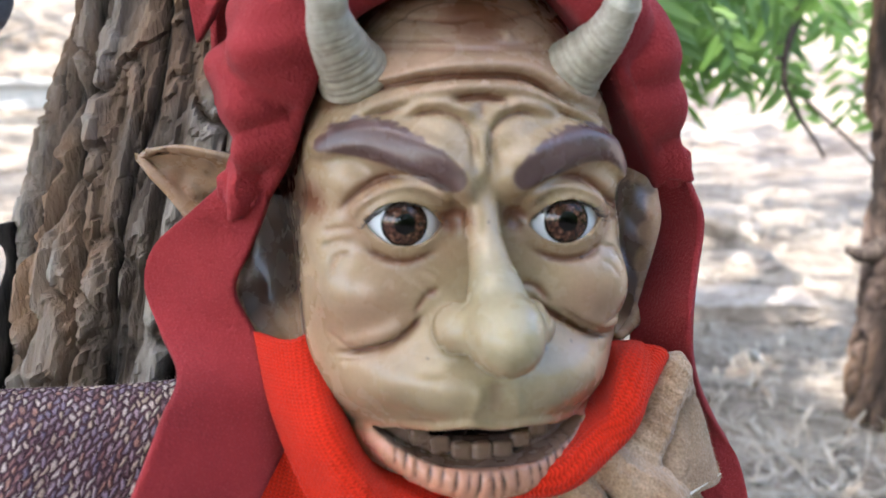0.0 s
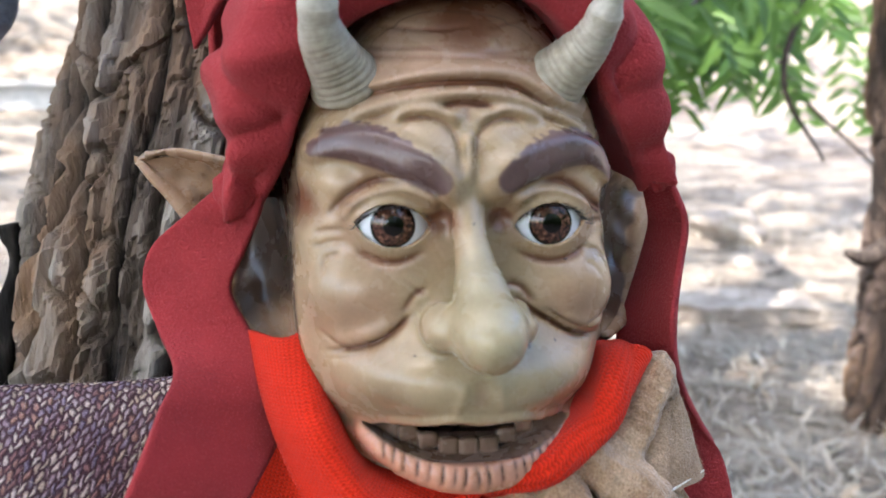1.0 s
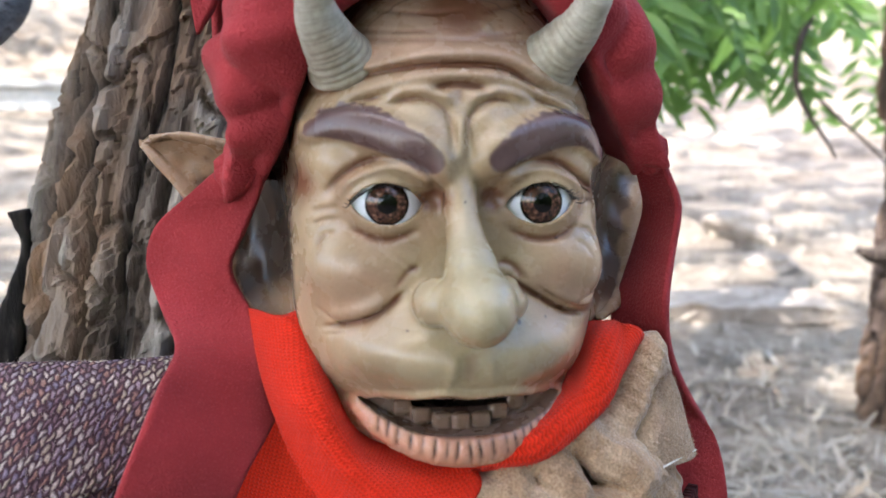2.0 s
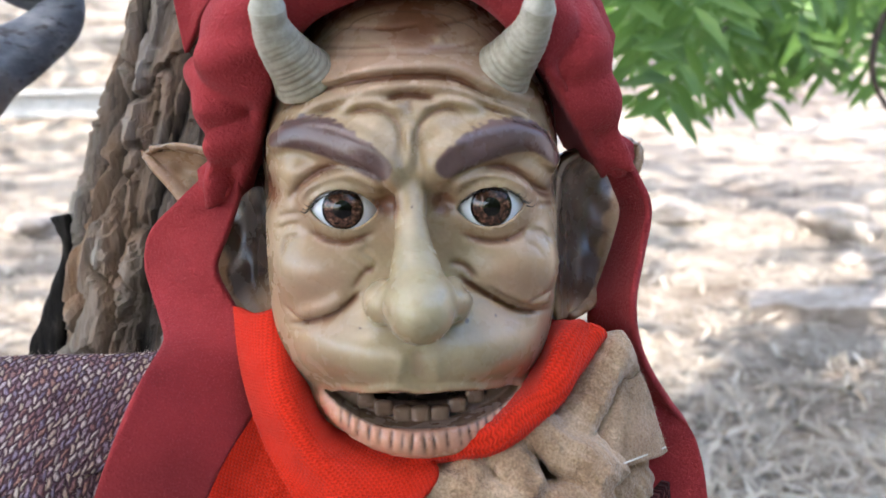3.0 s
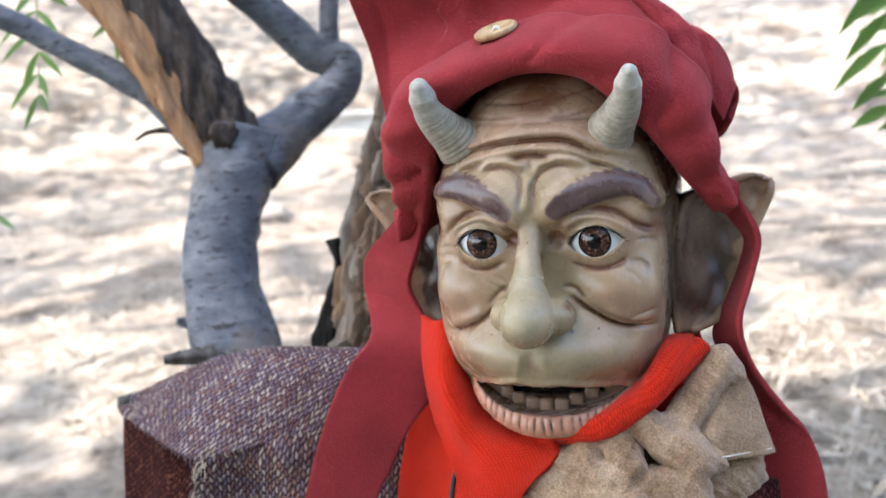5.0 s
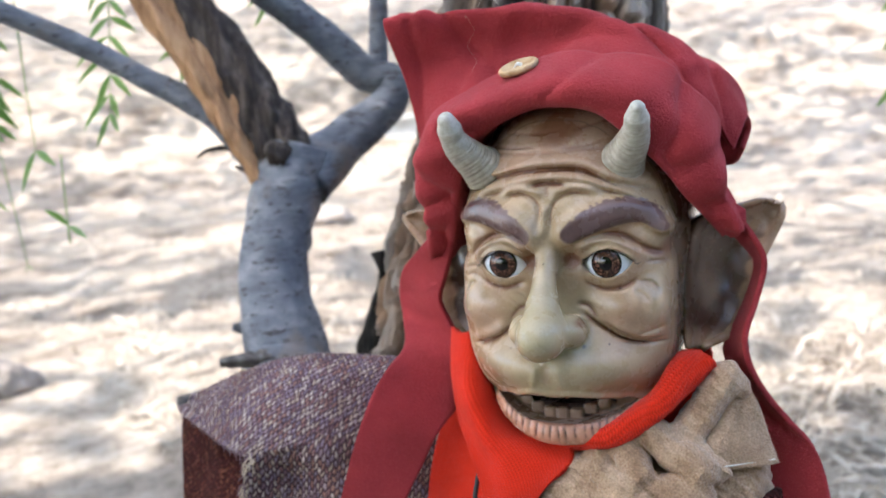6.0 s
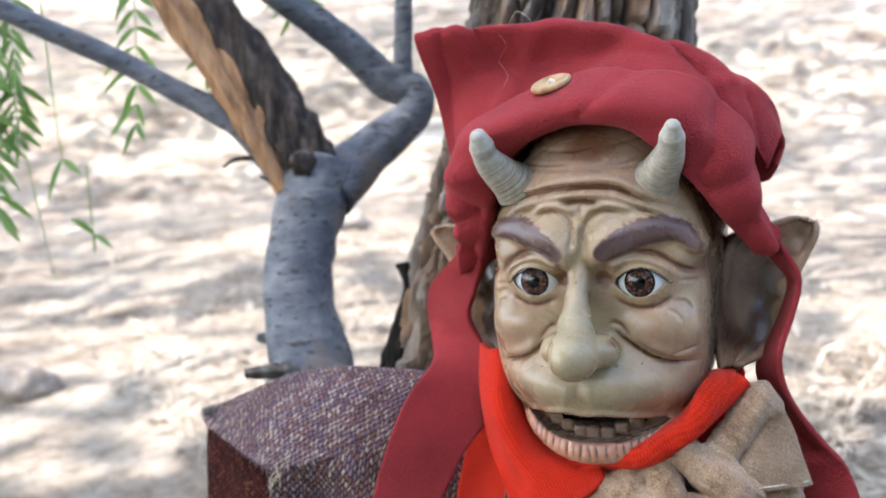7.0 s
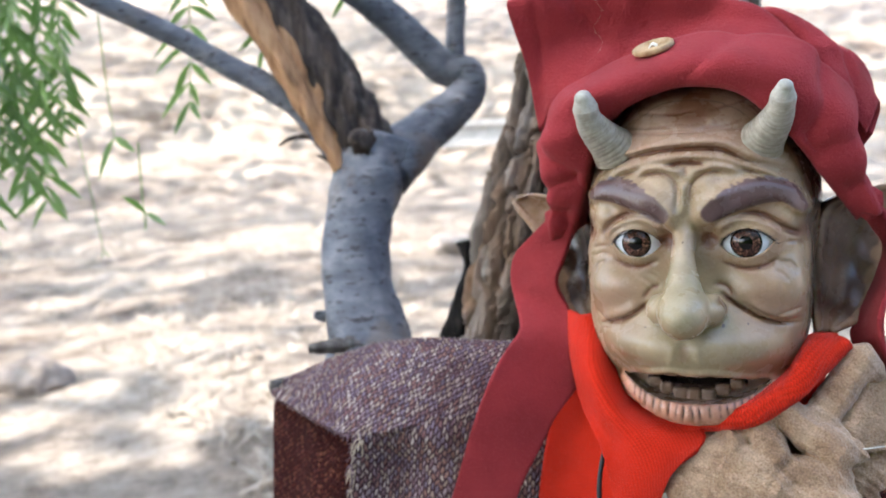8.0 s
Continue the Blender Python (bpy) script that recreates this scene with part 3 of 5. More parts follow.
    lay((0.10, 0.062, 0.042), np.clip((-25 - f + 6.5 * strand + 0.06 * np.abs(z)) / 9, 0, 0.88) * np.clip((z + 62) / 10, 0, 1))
    for a, b, r in ((17, -39, 0.8), (28, -39, 0.5), (-2, 2, 0.6), (-21, -41, 0.5), (33, -12, 0.5)):
        lay((0.05, 0.03, 0.025), 0.9 * (np.hypot(x - a, z - b) < r) * (f > -20))
    return skin


def horn(base, mid, tip, r0, r1, seed):
    rng = random.Random(seed)
    marks = [i / 19 + rng.uniform(-0.018, 0.018) for i in range(20)]

    def ring(u, a):
        near = min(abs(u + 0.02 * math.sin(a * 2 + seed) - m) for m in marks)
        return 1 - 0.036 * math.exp(-(near / 0.011) ** 2) * (1 - 0.8 * min(1, max(0, u - 0.5) / 0.35)) + 0.012 * math.sin(3 * a + seed)
    v, fc = tube([base, mid, tip], [r0 * 1.25, r0, r0 * 0.86, r0 * 0.74, r0 * 0.62, (r0 + r1) * 0.44, r1], 40, 60, ring)
    line = smooth_line([base, mid, tip], 60)
    way = Vector(line[-1] - line[-2]).normalized()
    v, n, last = [Vector(p) for p in v], len(v) // 40, None
    centre, end = Vector(line[-1]), v[-40:]
    for k in range(1, 6):
        a = k / 6 * math.pi / 2
        v += [centre + (p - centre) * math.cos(a) + way * (r1 * 0.9 * math.sin(a)) for p in end]
    fc = fc[:-1]
    for i in range(n - 1, n + 4):
        for k in range(40):
            j = (k + 1) % 40
            fc.append((i * 40 + k, i * 40 + j, (i + 1) * 40 + j, (i + 1) * 40 + k))
    fc.append(tuple(range((n + 4) * 40, (n + 5) * 40)))
    along = np.concatenate([np.repeat(np.linspace(0, 1, n), 40), np.ones(200)])
    dark = np.array([1 - ring(min(i // 40, n - 1) / (n - 1), 2 * math.pi * (i % 40) / 40) for i in range(len(v))])
    tone = np.array([0.40, 0.35, 0.27]) * (1 - along[:, None]) + np.array([0.50, 0.475, 0.41]) * along[:, None]
    tone *= (1 - np.clip(dark, 0, 0.06) * 5.0)[:, None]
    return np.array([tuple(p) for p in v]), fc, tone


def ear(side):
    front = [(57, -44, -52), (55, -46, -30), (55, -52, -4), (60, -60, 15), (77, -74, 21), (91, -85, 24), (99, -90, 22)]
    outer = [(66, -50, -54), (82, -66, -47), (90, -78, -29), (95, -84, -11), (101, -89, 2), (105, -92, 12), (104, -95, 20)]
    mid = [tuple((np.array(a) + b) / 2 + (2, -13 * w, 0)) for a, b, w in zip(front, outer, (0.4, 0.9, 1.2, 1.1, 0.8, 0.4, 0.05))]
    v, fc, _ = sheet([front, mid, outer], 60, 26, 3.6, lambda u, w: 0.45 * np.sin(46 * u + 5 * w) * np.exp(-((w - 0.62) / 0.2) ** 2) * (u > 0.2) * (u < 0.8) + 1.6 * np.exp(-((w - 0.94) / 0.07) ** 2) + 0.25 * np.sin(9 * w + 4 * u) * (w < 0.8) + 1.2 * np.exp(-((w - 0.06) / 0.07) ** 2))
    u, w = np.meshgrid(np.linspace(0, 1, 60), np.linspace(0, 1, 26), indexing="ij")
    u, w = np.tile(u.ravel(), 2), np.tile(w.ravel(), 2)
    tone = np.tile(np.array([0.32, 0.205, 0.13]), (len(v), 1))
    rag = np.array([noise.noise(Vector(p) * 0.18) for p in v])
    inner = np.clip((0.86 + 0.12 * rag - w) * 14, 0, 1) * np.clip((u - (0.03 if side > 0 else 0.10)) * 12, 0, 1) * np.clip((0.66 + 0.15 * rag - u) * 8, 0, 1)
    # brown paint in the ears; the left one's blacker tone is painted shade
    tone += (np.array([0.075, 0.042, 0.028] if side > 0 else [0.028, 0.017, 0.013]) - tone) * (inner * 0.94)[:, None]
    if side < 0:
        v = np.stack([-(v[:, 0] + 5 * u + 12 * u ** 3), v[:, 1] + 14 * np.clip((v[:, 0] - 57) / 52, 0, 1), v[:, 2]], 1)
        fc = [q[::-1] for q in fc]
    return v, fc, tone


def eyeball(side):
    c, r, rows, cols = np.array([27 * side, -11.5, 0.8]), 14.7, 44, 56
    verts, angle, faces = [], [], []
    for i in range(rows + 1):
        a = math.pi * 0.62 * (i / rows)
        bulge = 1 + 0.05 * max(0, math.cos(a * 2.9)) * (a < 0.541)
        for k in range(cols):
            b = 2 * math.pi * k / cols
            verts.append(c + r * bulge * np.array([math.sin(a) * math.cos(b), math.cos(a), math.sin(a) * math.sin(b)]))
            angle.append(math.degrees(a))
    for i in range(rows):
        for k in range(cols):
            j = (k + 1) % cols
            faces.append((i * cols + k, i * cols + j, (i + 1) * cols + j, (i + 1) * cols + k)[::-1])
    return np.array(verts), faces, np.array(angle)


def lashes(side, seed):
    rng, verts, faces = random.Random(seed), [], []
    for i in range(34):
        a = -12.0 + 24.5 * i / 33 + rng.uniform(-0.3, 0.3)
        z = 0.6 + 0.05 * a * side * side - 7.3 + math.sqrt(max(14.3 ** 2 - a * a, 1)) - 0.3
        root = np.array([27 * side + a, -11.5 + math.sqrt(max(15.6 ** 2 - a * a - (z - 0.8) ** 2, 1)), z])
        out = a * side
        length = 3.4 + 0.16 * max(out, 0) + rng.uniform(-0.8, 0.8)
        way = np.array([0.05 * a + side * (0.25 if out > 6 else 0) + rng.uniform(-0.15, 0.15), 0.85, -0.28 + rng.uniform(-0.12, 0.12)])
        way /= np.linalg.norm(way)
        midp, tip = root + way * length * 0.6, root + way * length + np.array([0, 0, length * 0.30])
        n = len(verts)
        for p, w in ((root, 0.30), (midp, 0.20), (tip, 0.04)):
            verts += [p + (-w, 0, 0), p + (w, 0, 0), p + (0, 0, w * 1.4)]
        for q in (0, 3):
            for k in range(3):
                j = (k + 1) % 3
                faces.append((n + q + k, n + q + j, n + q + 3 + j, n + q + 3 + k))
    return np.array(verts), faces


def build_doll():
    pts, quads = surface_net(head_field(), (GX, GF, GZ))
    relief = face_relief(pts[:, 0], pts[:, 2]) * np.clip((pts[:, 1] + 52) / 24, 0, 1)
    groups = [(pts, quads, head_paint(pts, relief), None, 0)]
    for h in (((-41, -18, 49), (-49.5, -1, 63), (-51, 9, 76), 10.4, 4.6, 3), ((32, -18, 49), (42, -5, 63), (45.5, 5, 75.5), 10.2, 3.9, 5)):
        v, fc, tone = horn(*h)
        groups.append((v, fc, tone, None, 1))
    for side in (-1, 1):
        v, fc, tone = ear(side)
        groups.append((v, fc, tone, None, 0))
        v, fc, angle = eyeball(side)
        groups.append((v, fc, None, angle, 2))
        v, fc = lashes(side, 11 + side)
        groups.append((v, fc, None, None, 3))
    v, fc = tube([(0, -62, -60), (0, -62, -100), (0, -60, -180), (0, -50, -320), (0, -30, -462)], [30, 30, 50, 80, 95], 24, 6)
    groups.append((np.array([tuple(p) for p in v]), fc, None, None, 0))
    verts, faces, mats, paint, iris, off = [], [], [], [], [], 0
    for v, fc, tone, angle, mat in groups:
        verts.append(v)
        faces += [tuple(int(i) + off for i in q) for q in fc]
        mats += [mat] * len(fc)
        paint.append(tone if tone is not None else np.tile(np.array([0.3, 0.22, 0.15]), (len(v), 1)))
        iris.append(angle if angle is not None else np.zeros(len(v)))
        off += len(v)
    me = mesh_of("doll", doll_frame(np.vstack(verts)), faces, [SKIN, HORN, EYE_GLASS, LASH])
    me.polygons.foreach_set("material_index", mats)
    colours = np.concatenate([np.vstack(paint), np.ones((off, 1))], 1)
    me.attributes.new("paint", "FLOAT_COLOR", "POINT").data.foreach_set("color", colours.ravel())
    me.attributes.new("iris", "FLOAT", "POINT").data.foreach_set("value", np.concatenate(iris))
    ob = new("doll", me)
    ob.matrix_world = DOLL
    return tagged(ob, "horned goblin doll with painted latex face and glass eyes", "doll")


build_doll()


# ---------------------------------------------------------------- the doll's clothes
def cloth(name, curves, mat, parent, label="", **more):
    verts, faces, weave = sheet([doll_frame(c) for c in curves], **more)
    ob = part(name, (verts, faces), mat, parent, label)
    ob.data.attributes.new("weave", "FLOAT_VECTOR", "POINT").data.foreach_set("vector", weave.ravel())
    return ob


hat = empty("hat", DOLL @ Matrix.Translation((0, 0.06, 0.08)), "red felt cap with folded brim, hanging straps and wooden button", "hat")


def hat_curve(*pts):
    return [(x, f + 60, z - 80) for x, f, z in pts]


BRIM_LOW = hat_curve((-77, -41, 2), (-64, -22, 26), (-57, -14, 48), (-42, -9, 71), (-17, -2, 82), (3, 0, 84), (26, -2, 78), (48, -11, 57), (63, -22, 36), (80, -40, 12))
BRIM_TOP = hat_curve((-82, -46, 2), (-87, -44, 32), (-85, -38, 58), (-72, -33, 84), (-30, -30, 100), (10, -28, 106), (48, -29, 100), (67, -38, 84), (79, -47, 60), (85, -45, 16))
BRIM_MID = [tuple((np.array(a) + b) / 2 + (d, e, g)) for a, b, d, e, g in zip(BRIM_LOW, BRIM_TOP, (-4, -6, -6, -6, -2, 0, 2, 6, 7, 5), (7, 11, 12, 12, 11, 11, 11, 11, 10, 6), (-3, -3, -2, -2, -3, -3, -3, -2, -2, -3))]
BRIM_ROLL = [(a[0] * 0.985, a[1] - 7, a[2] - 3.5) for a in BRIM_LOW]
BRIM_IN = [(a[0] * 0.96, a[1] - 15, a[2] + 1.5) for a in BRIM_LOW]
BRIM_DEEP = [(a[0] * 0.88, a[1] - 52, a[2] + 8) for a in BRIM_LOW]


def brim_folds(u, v):
    r = waves(4, 0.0015, 6, 1.6)(u, v)
    for cu, slope, w, a in ((0.06, 0.10, 0.022, -4.5), (0.13, -0.14, 0.02, -4), (0.19, 0.20, 0.022, -5), (0.25, -0.2, 0.03, 4), (0.33, 0.2, 0.03, -1.3), (0.45, -0.16, 0.04, 1.2),
                            (0.56, 0.12, 0.018, -2.2), (0.62, -0.3, 0.04, 1.2), (0.72, 0.25, 0.026, -1.5), (0.79, -0.2, 0.02, -3.5), (0.87, 0.12, 0.022, -3.5), (0.95, 0.0, 0.02, -4)):
        r = r + 0.85 * a / 1000 * np.exp(-((u - cu - slope * (v - 0.75)) / w) ** 2) * np.clip((v - 0.42) * 5, 0, 1)
    return r


cloth("brim", [BRIM_DEEP, BRIM_IN, BRIM_ROLL, BRIM_LOW, BRIM_MID, BRIM_TOP], FELT, hat, nu=170, nv=80, thick=0.003,
      relief=lambda u, v: brim_folds(u, v) * np.clip((v - 0.38) * 4, 0, 1))
CROWN_LOW = hat_curve((-95, -60, 62), (-82, -50, 80), (-60, -46, 88), (-28, -44, 96), (10, -42, 100), (48, -45, 94), (68, -54, 78), (82, -66, 52))
CROWN_TOP = hat_curve((-107, -42, 137), (-90, -45, 138.5), (-66, -50, 139), (-28, -56, 137), (8, -62, 132), (42, -68, 119), (74, -73, 93), (88, -76, 68))
CROWN_BACK = hat_curve((-92, -100, 40), (-74, -135, 50), (-40, -152, 55), (0, -156, 55), (36, -152, 55), (58, -142, 50), (76, -114, 42), (85, -84, 52))
CROWN_MID = [tuple((np.array(a) + b) / 2 + (0, d, 0)) for a, b, d in zip(CROWN_LOW, CROWN_TOP, (-4, -10, -11, -9, -5, 0, 2, 3))]
CROWN_OVER = [tuple((np.array(a) + b) / 2 + (d, -8, e)) for a, b, d, e in zip(CROWN_TOP, CROWN_BACK, (6, 2, 0, 0, 0, 2, 4, 2), (22, 22, 22, 22, 22, 22, 16, 2))]


def dents(u, v):
    r = waves(9, 0.0028, 3.0, 1.4)(u, v)
    for cu, slope, w, a in ((0.10, 0.2, 0.03, -4), (0.30, -0.3, 0.03, -5), (0.37, 0.3, 0.03, 4), (0.55, 0.4, 0.04, -4), (0.72, -0.35, 0.025, -6), (0.80, 0.3, 0.03, 4), (0.88, -0.3, 0.025, -5)):
        r = r + 0.5 * a / 1000 * np.exp(-((u - cu - slope * (v - 0.3)) / w) ** 2)
    return r


cloth("crown", [CROWN_LOW, CROWN_MID, CROWN_TOP, CROWN_OVER, CROWN_BACK], FELT, hat, nu=110, nv=80, thick=0.003,
      relief=lambda u, v: dents(u, v) * np.clip(u * 6, 0, 1) * np.clip((1 - u) * 6, 0, 1))
WAVE_OUT = hat_curve((-84, -44, 12), (-98, -49, 1), (-113, -57, -12), (-118, -61, -27), (-113, -54, -42), (-104, -33, -55), (-107, -12, -64), (-111, 0, -76), (-121, 4, -102), (-132, 6, -136), (-152, 6, -195))
WAVE_IN = hat_curve((-70, -36, 12), (-72, -38, 2), (-78, -42, -13), (-84, -46, -28), (-77, -46, -44), (-63, -36, -64), (-67, -32, -82), (-78, -16, -99), (-87, -11, -118), (-96, -6, -137), (-118, -2, -190))
cloth("strap", [WAVE_OUT, WAVE_IN], FELT, hat, "wavy hanging red felt strap", nu=110, nv=24, thick=0.003, relief=waves(21, 0.0012, 3, 1))
EDGE_OUT = hat_curve((84, -42, 20), (92, -46, 8), (98, -47, -6), (94, -42, -25), (89, -34, -42), (91, -36, -58), (98, -42, -74), (110, -50, -92), (121, -55, -107), (127, -52, -130), (130, -50, -175))
EDGE_IN = hat_curve((78, -50, 16), (86, -60, 4), (92, -70, -8), (89, -71, -22), (82, -67, -40), (76, -62, -55), (81, -60, -68), (90, -58, -84), (96, -52, -98), (88, -62, -124), (90, -48, -175))
cloth("strap", [EDGE_OUT, EDGE_IN], FELT, hat, "narrow hanging red felt strap", nu=90, nv=20, thick=0.003, relief=waves(22, 0.0012, 2, 1))


def button(parent):
    verts, faces, n = [], [], 36
    for r, h in ((0.0, 1.4), (2.0, 1.35), (7.6, 1.5), (8.6, 2.3), (9.8, 2.4), (10.6, 1.8), (10.8, 0.6), (10.2, -0.6), (0.0, -0.8)):
        for k in range(n):
            a = 2 * math.pi * k / n
            verts.append((r * math.cos(a) / 1000 * 1.02, r * math.sin(a) / 1000 * 0.92, h / 1000))
    for i in range(8):
        for k in range(n):
            j = (k + 1) % n
            faces.append((i * n + k, (i + 1) * n + k, (i + 1) * n + j, i * n + j))
    ob = part("button", (verts, faces), BUTTON_WOOD, parent, "oval polished wooden button")
    ob.matrix_basis = Matrix.Translation(doll_frame((-20, -20 + 60, 101 - 80))) @ pose(0, 0, 0, 24, -10, 0)
    for k in (-1, 0, 1):
        part("thread", tube([(-0.002, 0.0012 * k, 0.0012), (0, 0.0014 * k, 0.0028), (0.0022, 0.0016 * k, 0.0012)], [0.0004, 0.0004], 6, 6), THREAD, ob, "white sewing thread")


button(hat)

scarf = empty("scarf", DOLL @ Matrix.Translation((0, 0.03, -0.1)), "orange-red knitted scarf wrapped round the doll's neck", "scarf")


def scarf_curve(*pts):
    return [(x, f + 30, z + 100) for x, f, z in pts]


cloth("front_panel", [scarf_curve((-76, -46, -44), (-70, -27, -68), (-60, -11, -92), (-46, 4, -113), (-39, 7, -138), (-32, 8, -175)),
                      scarf_curve((-62, -30, -44), (-54, -8, -68), (-41, 3, -90), (-24, 10, -108), (-28, 13, -134), (-30, 11, -175)),
                      scarf_curve((-54, -46, -38), (-48, -36, -62), (-34, -26, -88), (6, 0, -99), (-12, 11, -122), (-27, 9, -175))], KNIT, scarf, nu=70, nv=30, thick=0.004, relief=waves(31, 0.0012, 2, 2))
cloth("side_wrap", [scarf_curve((-8, -6, -98), (12, -3, -94), (33, -1, -87), (50, -7, -76), (63, -18, -63), (73, -29, -54)),
                    scarf_curve((-4, -3, -95), (14, 3, -91), (33, 4, -85), (48, -1, -75), (61, -12, -61), (72, -25, -53)),
                    scarf_curve((-2, -6, -92), (16, 0, -87), (33, 0, -81), (45, -5, -70), (57, -16, -56), (68, -30, -52)),
                    scarf_curve((0, -18, -94), (20, -22, -90), (38, -26, -80), (48, -32, -68), (58, -36, -55), (66, -42, -54))], KNIT, scarf, nu=70, nv=36, thick=0.007, relief=waves(32, 0.0014, 3, 2))
cloth("back_wrap", [scarf_curve((-66, -62, -50), (-52, -56, -82), (0, -44, -106), (50, -56, -82), (60, -68, -46), (63, -74, -44)),
                    scarf_curve((-72, -46, -62), (-54, -30, -98), (0, -16, -114), (48, -30, -96), (65, -50, -68), (69, -60, -60))], KNIT, scarf, nu=60, nv=20, thick=0.005)
cloth("under_panel", [scarf_curve((-74, -48, -66), (-82, -42, -92), (-90, -34, -125), (-96, -28, -175)),
                      scarf_curve((-56, -36, -72), (-52, -28, -98), (-46, -20, -130), (-42, -14, -175))], KNIT, scarf, nu=44, nv=24, thick=0.004, relief=waves(33, 0.0012, 2, 2))
cord = new("cord", mesh_of("cord", *tube(doll_frame([(-44, -2, -104), (-48, 3, -118), (-49, 7, -140), (-47, 8, -200)]), [0.0013, 0.0013], 10, 8), BLACK))
cord.matrix_world = DOLL
tagged(cord, "thin black cord hanging beside the scarf", "cord")

collar = empty("fleece_collar", DOLL @ Matrix.Translation((0.05, 0.03, -0.1)), "bunched brown fleece collar with deep soft folds", "collar")


def collar_curve(*pts):
    return [(x - 50, f + 30, z + 100) for x, f, z in pts]


def bunched_fleece():
    """Plush rolls of cloth pushed together, with tight dark creases between them."""
    axes = tuple(np.arange(lo, hi, H, dtype=np.float32) for lo, hi in ((-14, 116), (-78, 26), (-176, -44)))
    x, f, z = axes[0][:, None, None], axes[1][None, :, None], axes[2][None, None, :]
    wob = 1.3 * np.sin(x * 0.23 + 0.11 * z) * np.sin(z * 0.19 + 1) + 0.8 * np.sin(f * 0.31 + x * 0.17)
    d = superblob((46, -44, -132), (54, 34, 42), 2.6, x, f, z).astype(np.float32)
    for a, ra, b, rb in ROLLS:
        d = smin(d, cone(a, ra, b, rb, x + wob, f, z + 0.6 * wob), 2.2)
    d = d + 0.55 * np.sin(x * 0.8 + z * 0.3 + wob) * np.sin(z * 0.63 - f * 0.4 + 0.5 * wob)
    pts, quads = surface_net(d, axes)
    return doll_frame(pts + (-50, 30, 100)), quads


ROLLS = [((62, -16, -88), 9, (79, -28, -63), 8.5),
             ((79, -28, -63), 8.5, (83, -34, -69), 8),
             ((44, -6, -86), 8, (67, -6, -106), 10),
             ((58, -12, -89), 7, (74, -14, -106), 8),
             ((32, -4, -91), 8, (39, 2, -107), 9),
             ((19, -3, -96), 7, (21, 2, -106), 8),
             ((6, -2, -106), 8, (34, 4, -111), 9),
             ((-2, 0, -115), 8, (40, 6, -121), 10),
             ((40, 2, -114), 9, (65, -4, -117), 11),
             ((-4, 2, -126), 10, (67, 2, -129), 13)]
part("folds", bunched_fleece(), FLEECE, collar)
cloth("flap", [collar_curve((67, -18, -92), (79, -28, -75), (87, -36, -65)),
               collar_curve((71, -14, -97), (84, -22, -88), (94, -36, -84)),
               collar_curve((73, -10, -106), (86, -18, -106), (102, -34, -108))], FLEECE, collar, nu=50, nv=40, thick=0.005, relief=waves(44, 0.0016, 2, 2))
cloth("hem", [collar_curve((-20, 0, -142), (18, 2, -140), (48, 0, -136), (72, -10, -132), (90, -22, -126), (104, -34, -121)),
              collar_curve((-22, -4, -230), (18, 0, -230), (50, 0, -230), (76, -10, -230), (96, -24, -230), (110, -36, -230))], TWEED_RED, collar, nu=50, nv=20, thick=0.004, relief=waves(41, 0.004, 3, 1))

coat = empty("coat", DOLL @ Matrix.Translation((-0.1, 0.03, -0.45)), "purple and brown flecked tweed coat with frayed edge", "coat")


def coat_curve(*pts):
    out = []
    for x, f, z in pts:
        w, top = min(1, max(0, (-x - 190) / 95)), min(1, max(0, (z + 300) / 100))
        out.append((x + 100 - 14 * min(1, max(0, (-x - 150) / 40)) - 12 * w, f + 30 - 31 * w, z + 450 - (7 + 9 * w) * top))
    return out


cloth("shoulder", [coat_curve((-286, -52, -100), (-245, -100, -92), (-190, -120, -90), (-139, -120, -84), (-70, -120, -80), (0, -120, -84), (70, -110, -105)),
                   coat_curve((-285, -50, -98), (-243, -74, -79), (-190, -82, -71), (-139, -80, -66), (-70, -76, -62), (0, -80, -70), (76, -76, -96)),
                   coat_curve((-284, -47, -99), (-252, -44, -96), (-195, -36, -92), (-150, -46, -82), (-70, -60, -74), (0, -60, -90), (84, -60, -120)),
                   coat_curve((-283, -45, -101), (-252, -30, -108), (-192, -10, -113), (-150, -30, -106), (-70, -52, -98), (0, -46, -118), (90, -50, -140))], TWEED, coat, nu=90, nv=50, thick=0.005, relief=waves(51, 0.003, 3, 2))
cloth("front_panel", [coat_curve((-190, -22, -104), (-165, -36, -99), (-130, -52, -93), (-70, -68, -88), (0, -64, -106), (88, -66, -126)),
                      coat_curve((-193, -7, -116), (-166, -20, -112), (-130, -34, -106), (-70, -46, -101), (0, -42, -121), (88, -48, -143)),
                      coat_curve((-196, -9, -140), (-168, -22, -138), (-130, -32, -135), (-70, -44, -132), (0, -40, -145), (92, -48, -165)),
                      coat_curve((-204, 0, -220), (-170, -6, -220), (-130, -22, -220), (-70, -30, -220), (0, -26, -220), (96, -40, -220)),
                      coat_curve((-230, 20, -466), (-180, 40, -466), (-130, 40, -466), (-70, 36, -466), (0, 30, -466), (110, 10, -466))], TWEED, coat, nu=80, nv=60, thick=0.005, relief=waves(52, 0.0035, 4, 1))
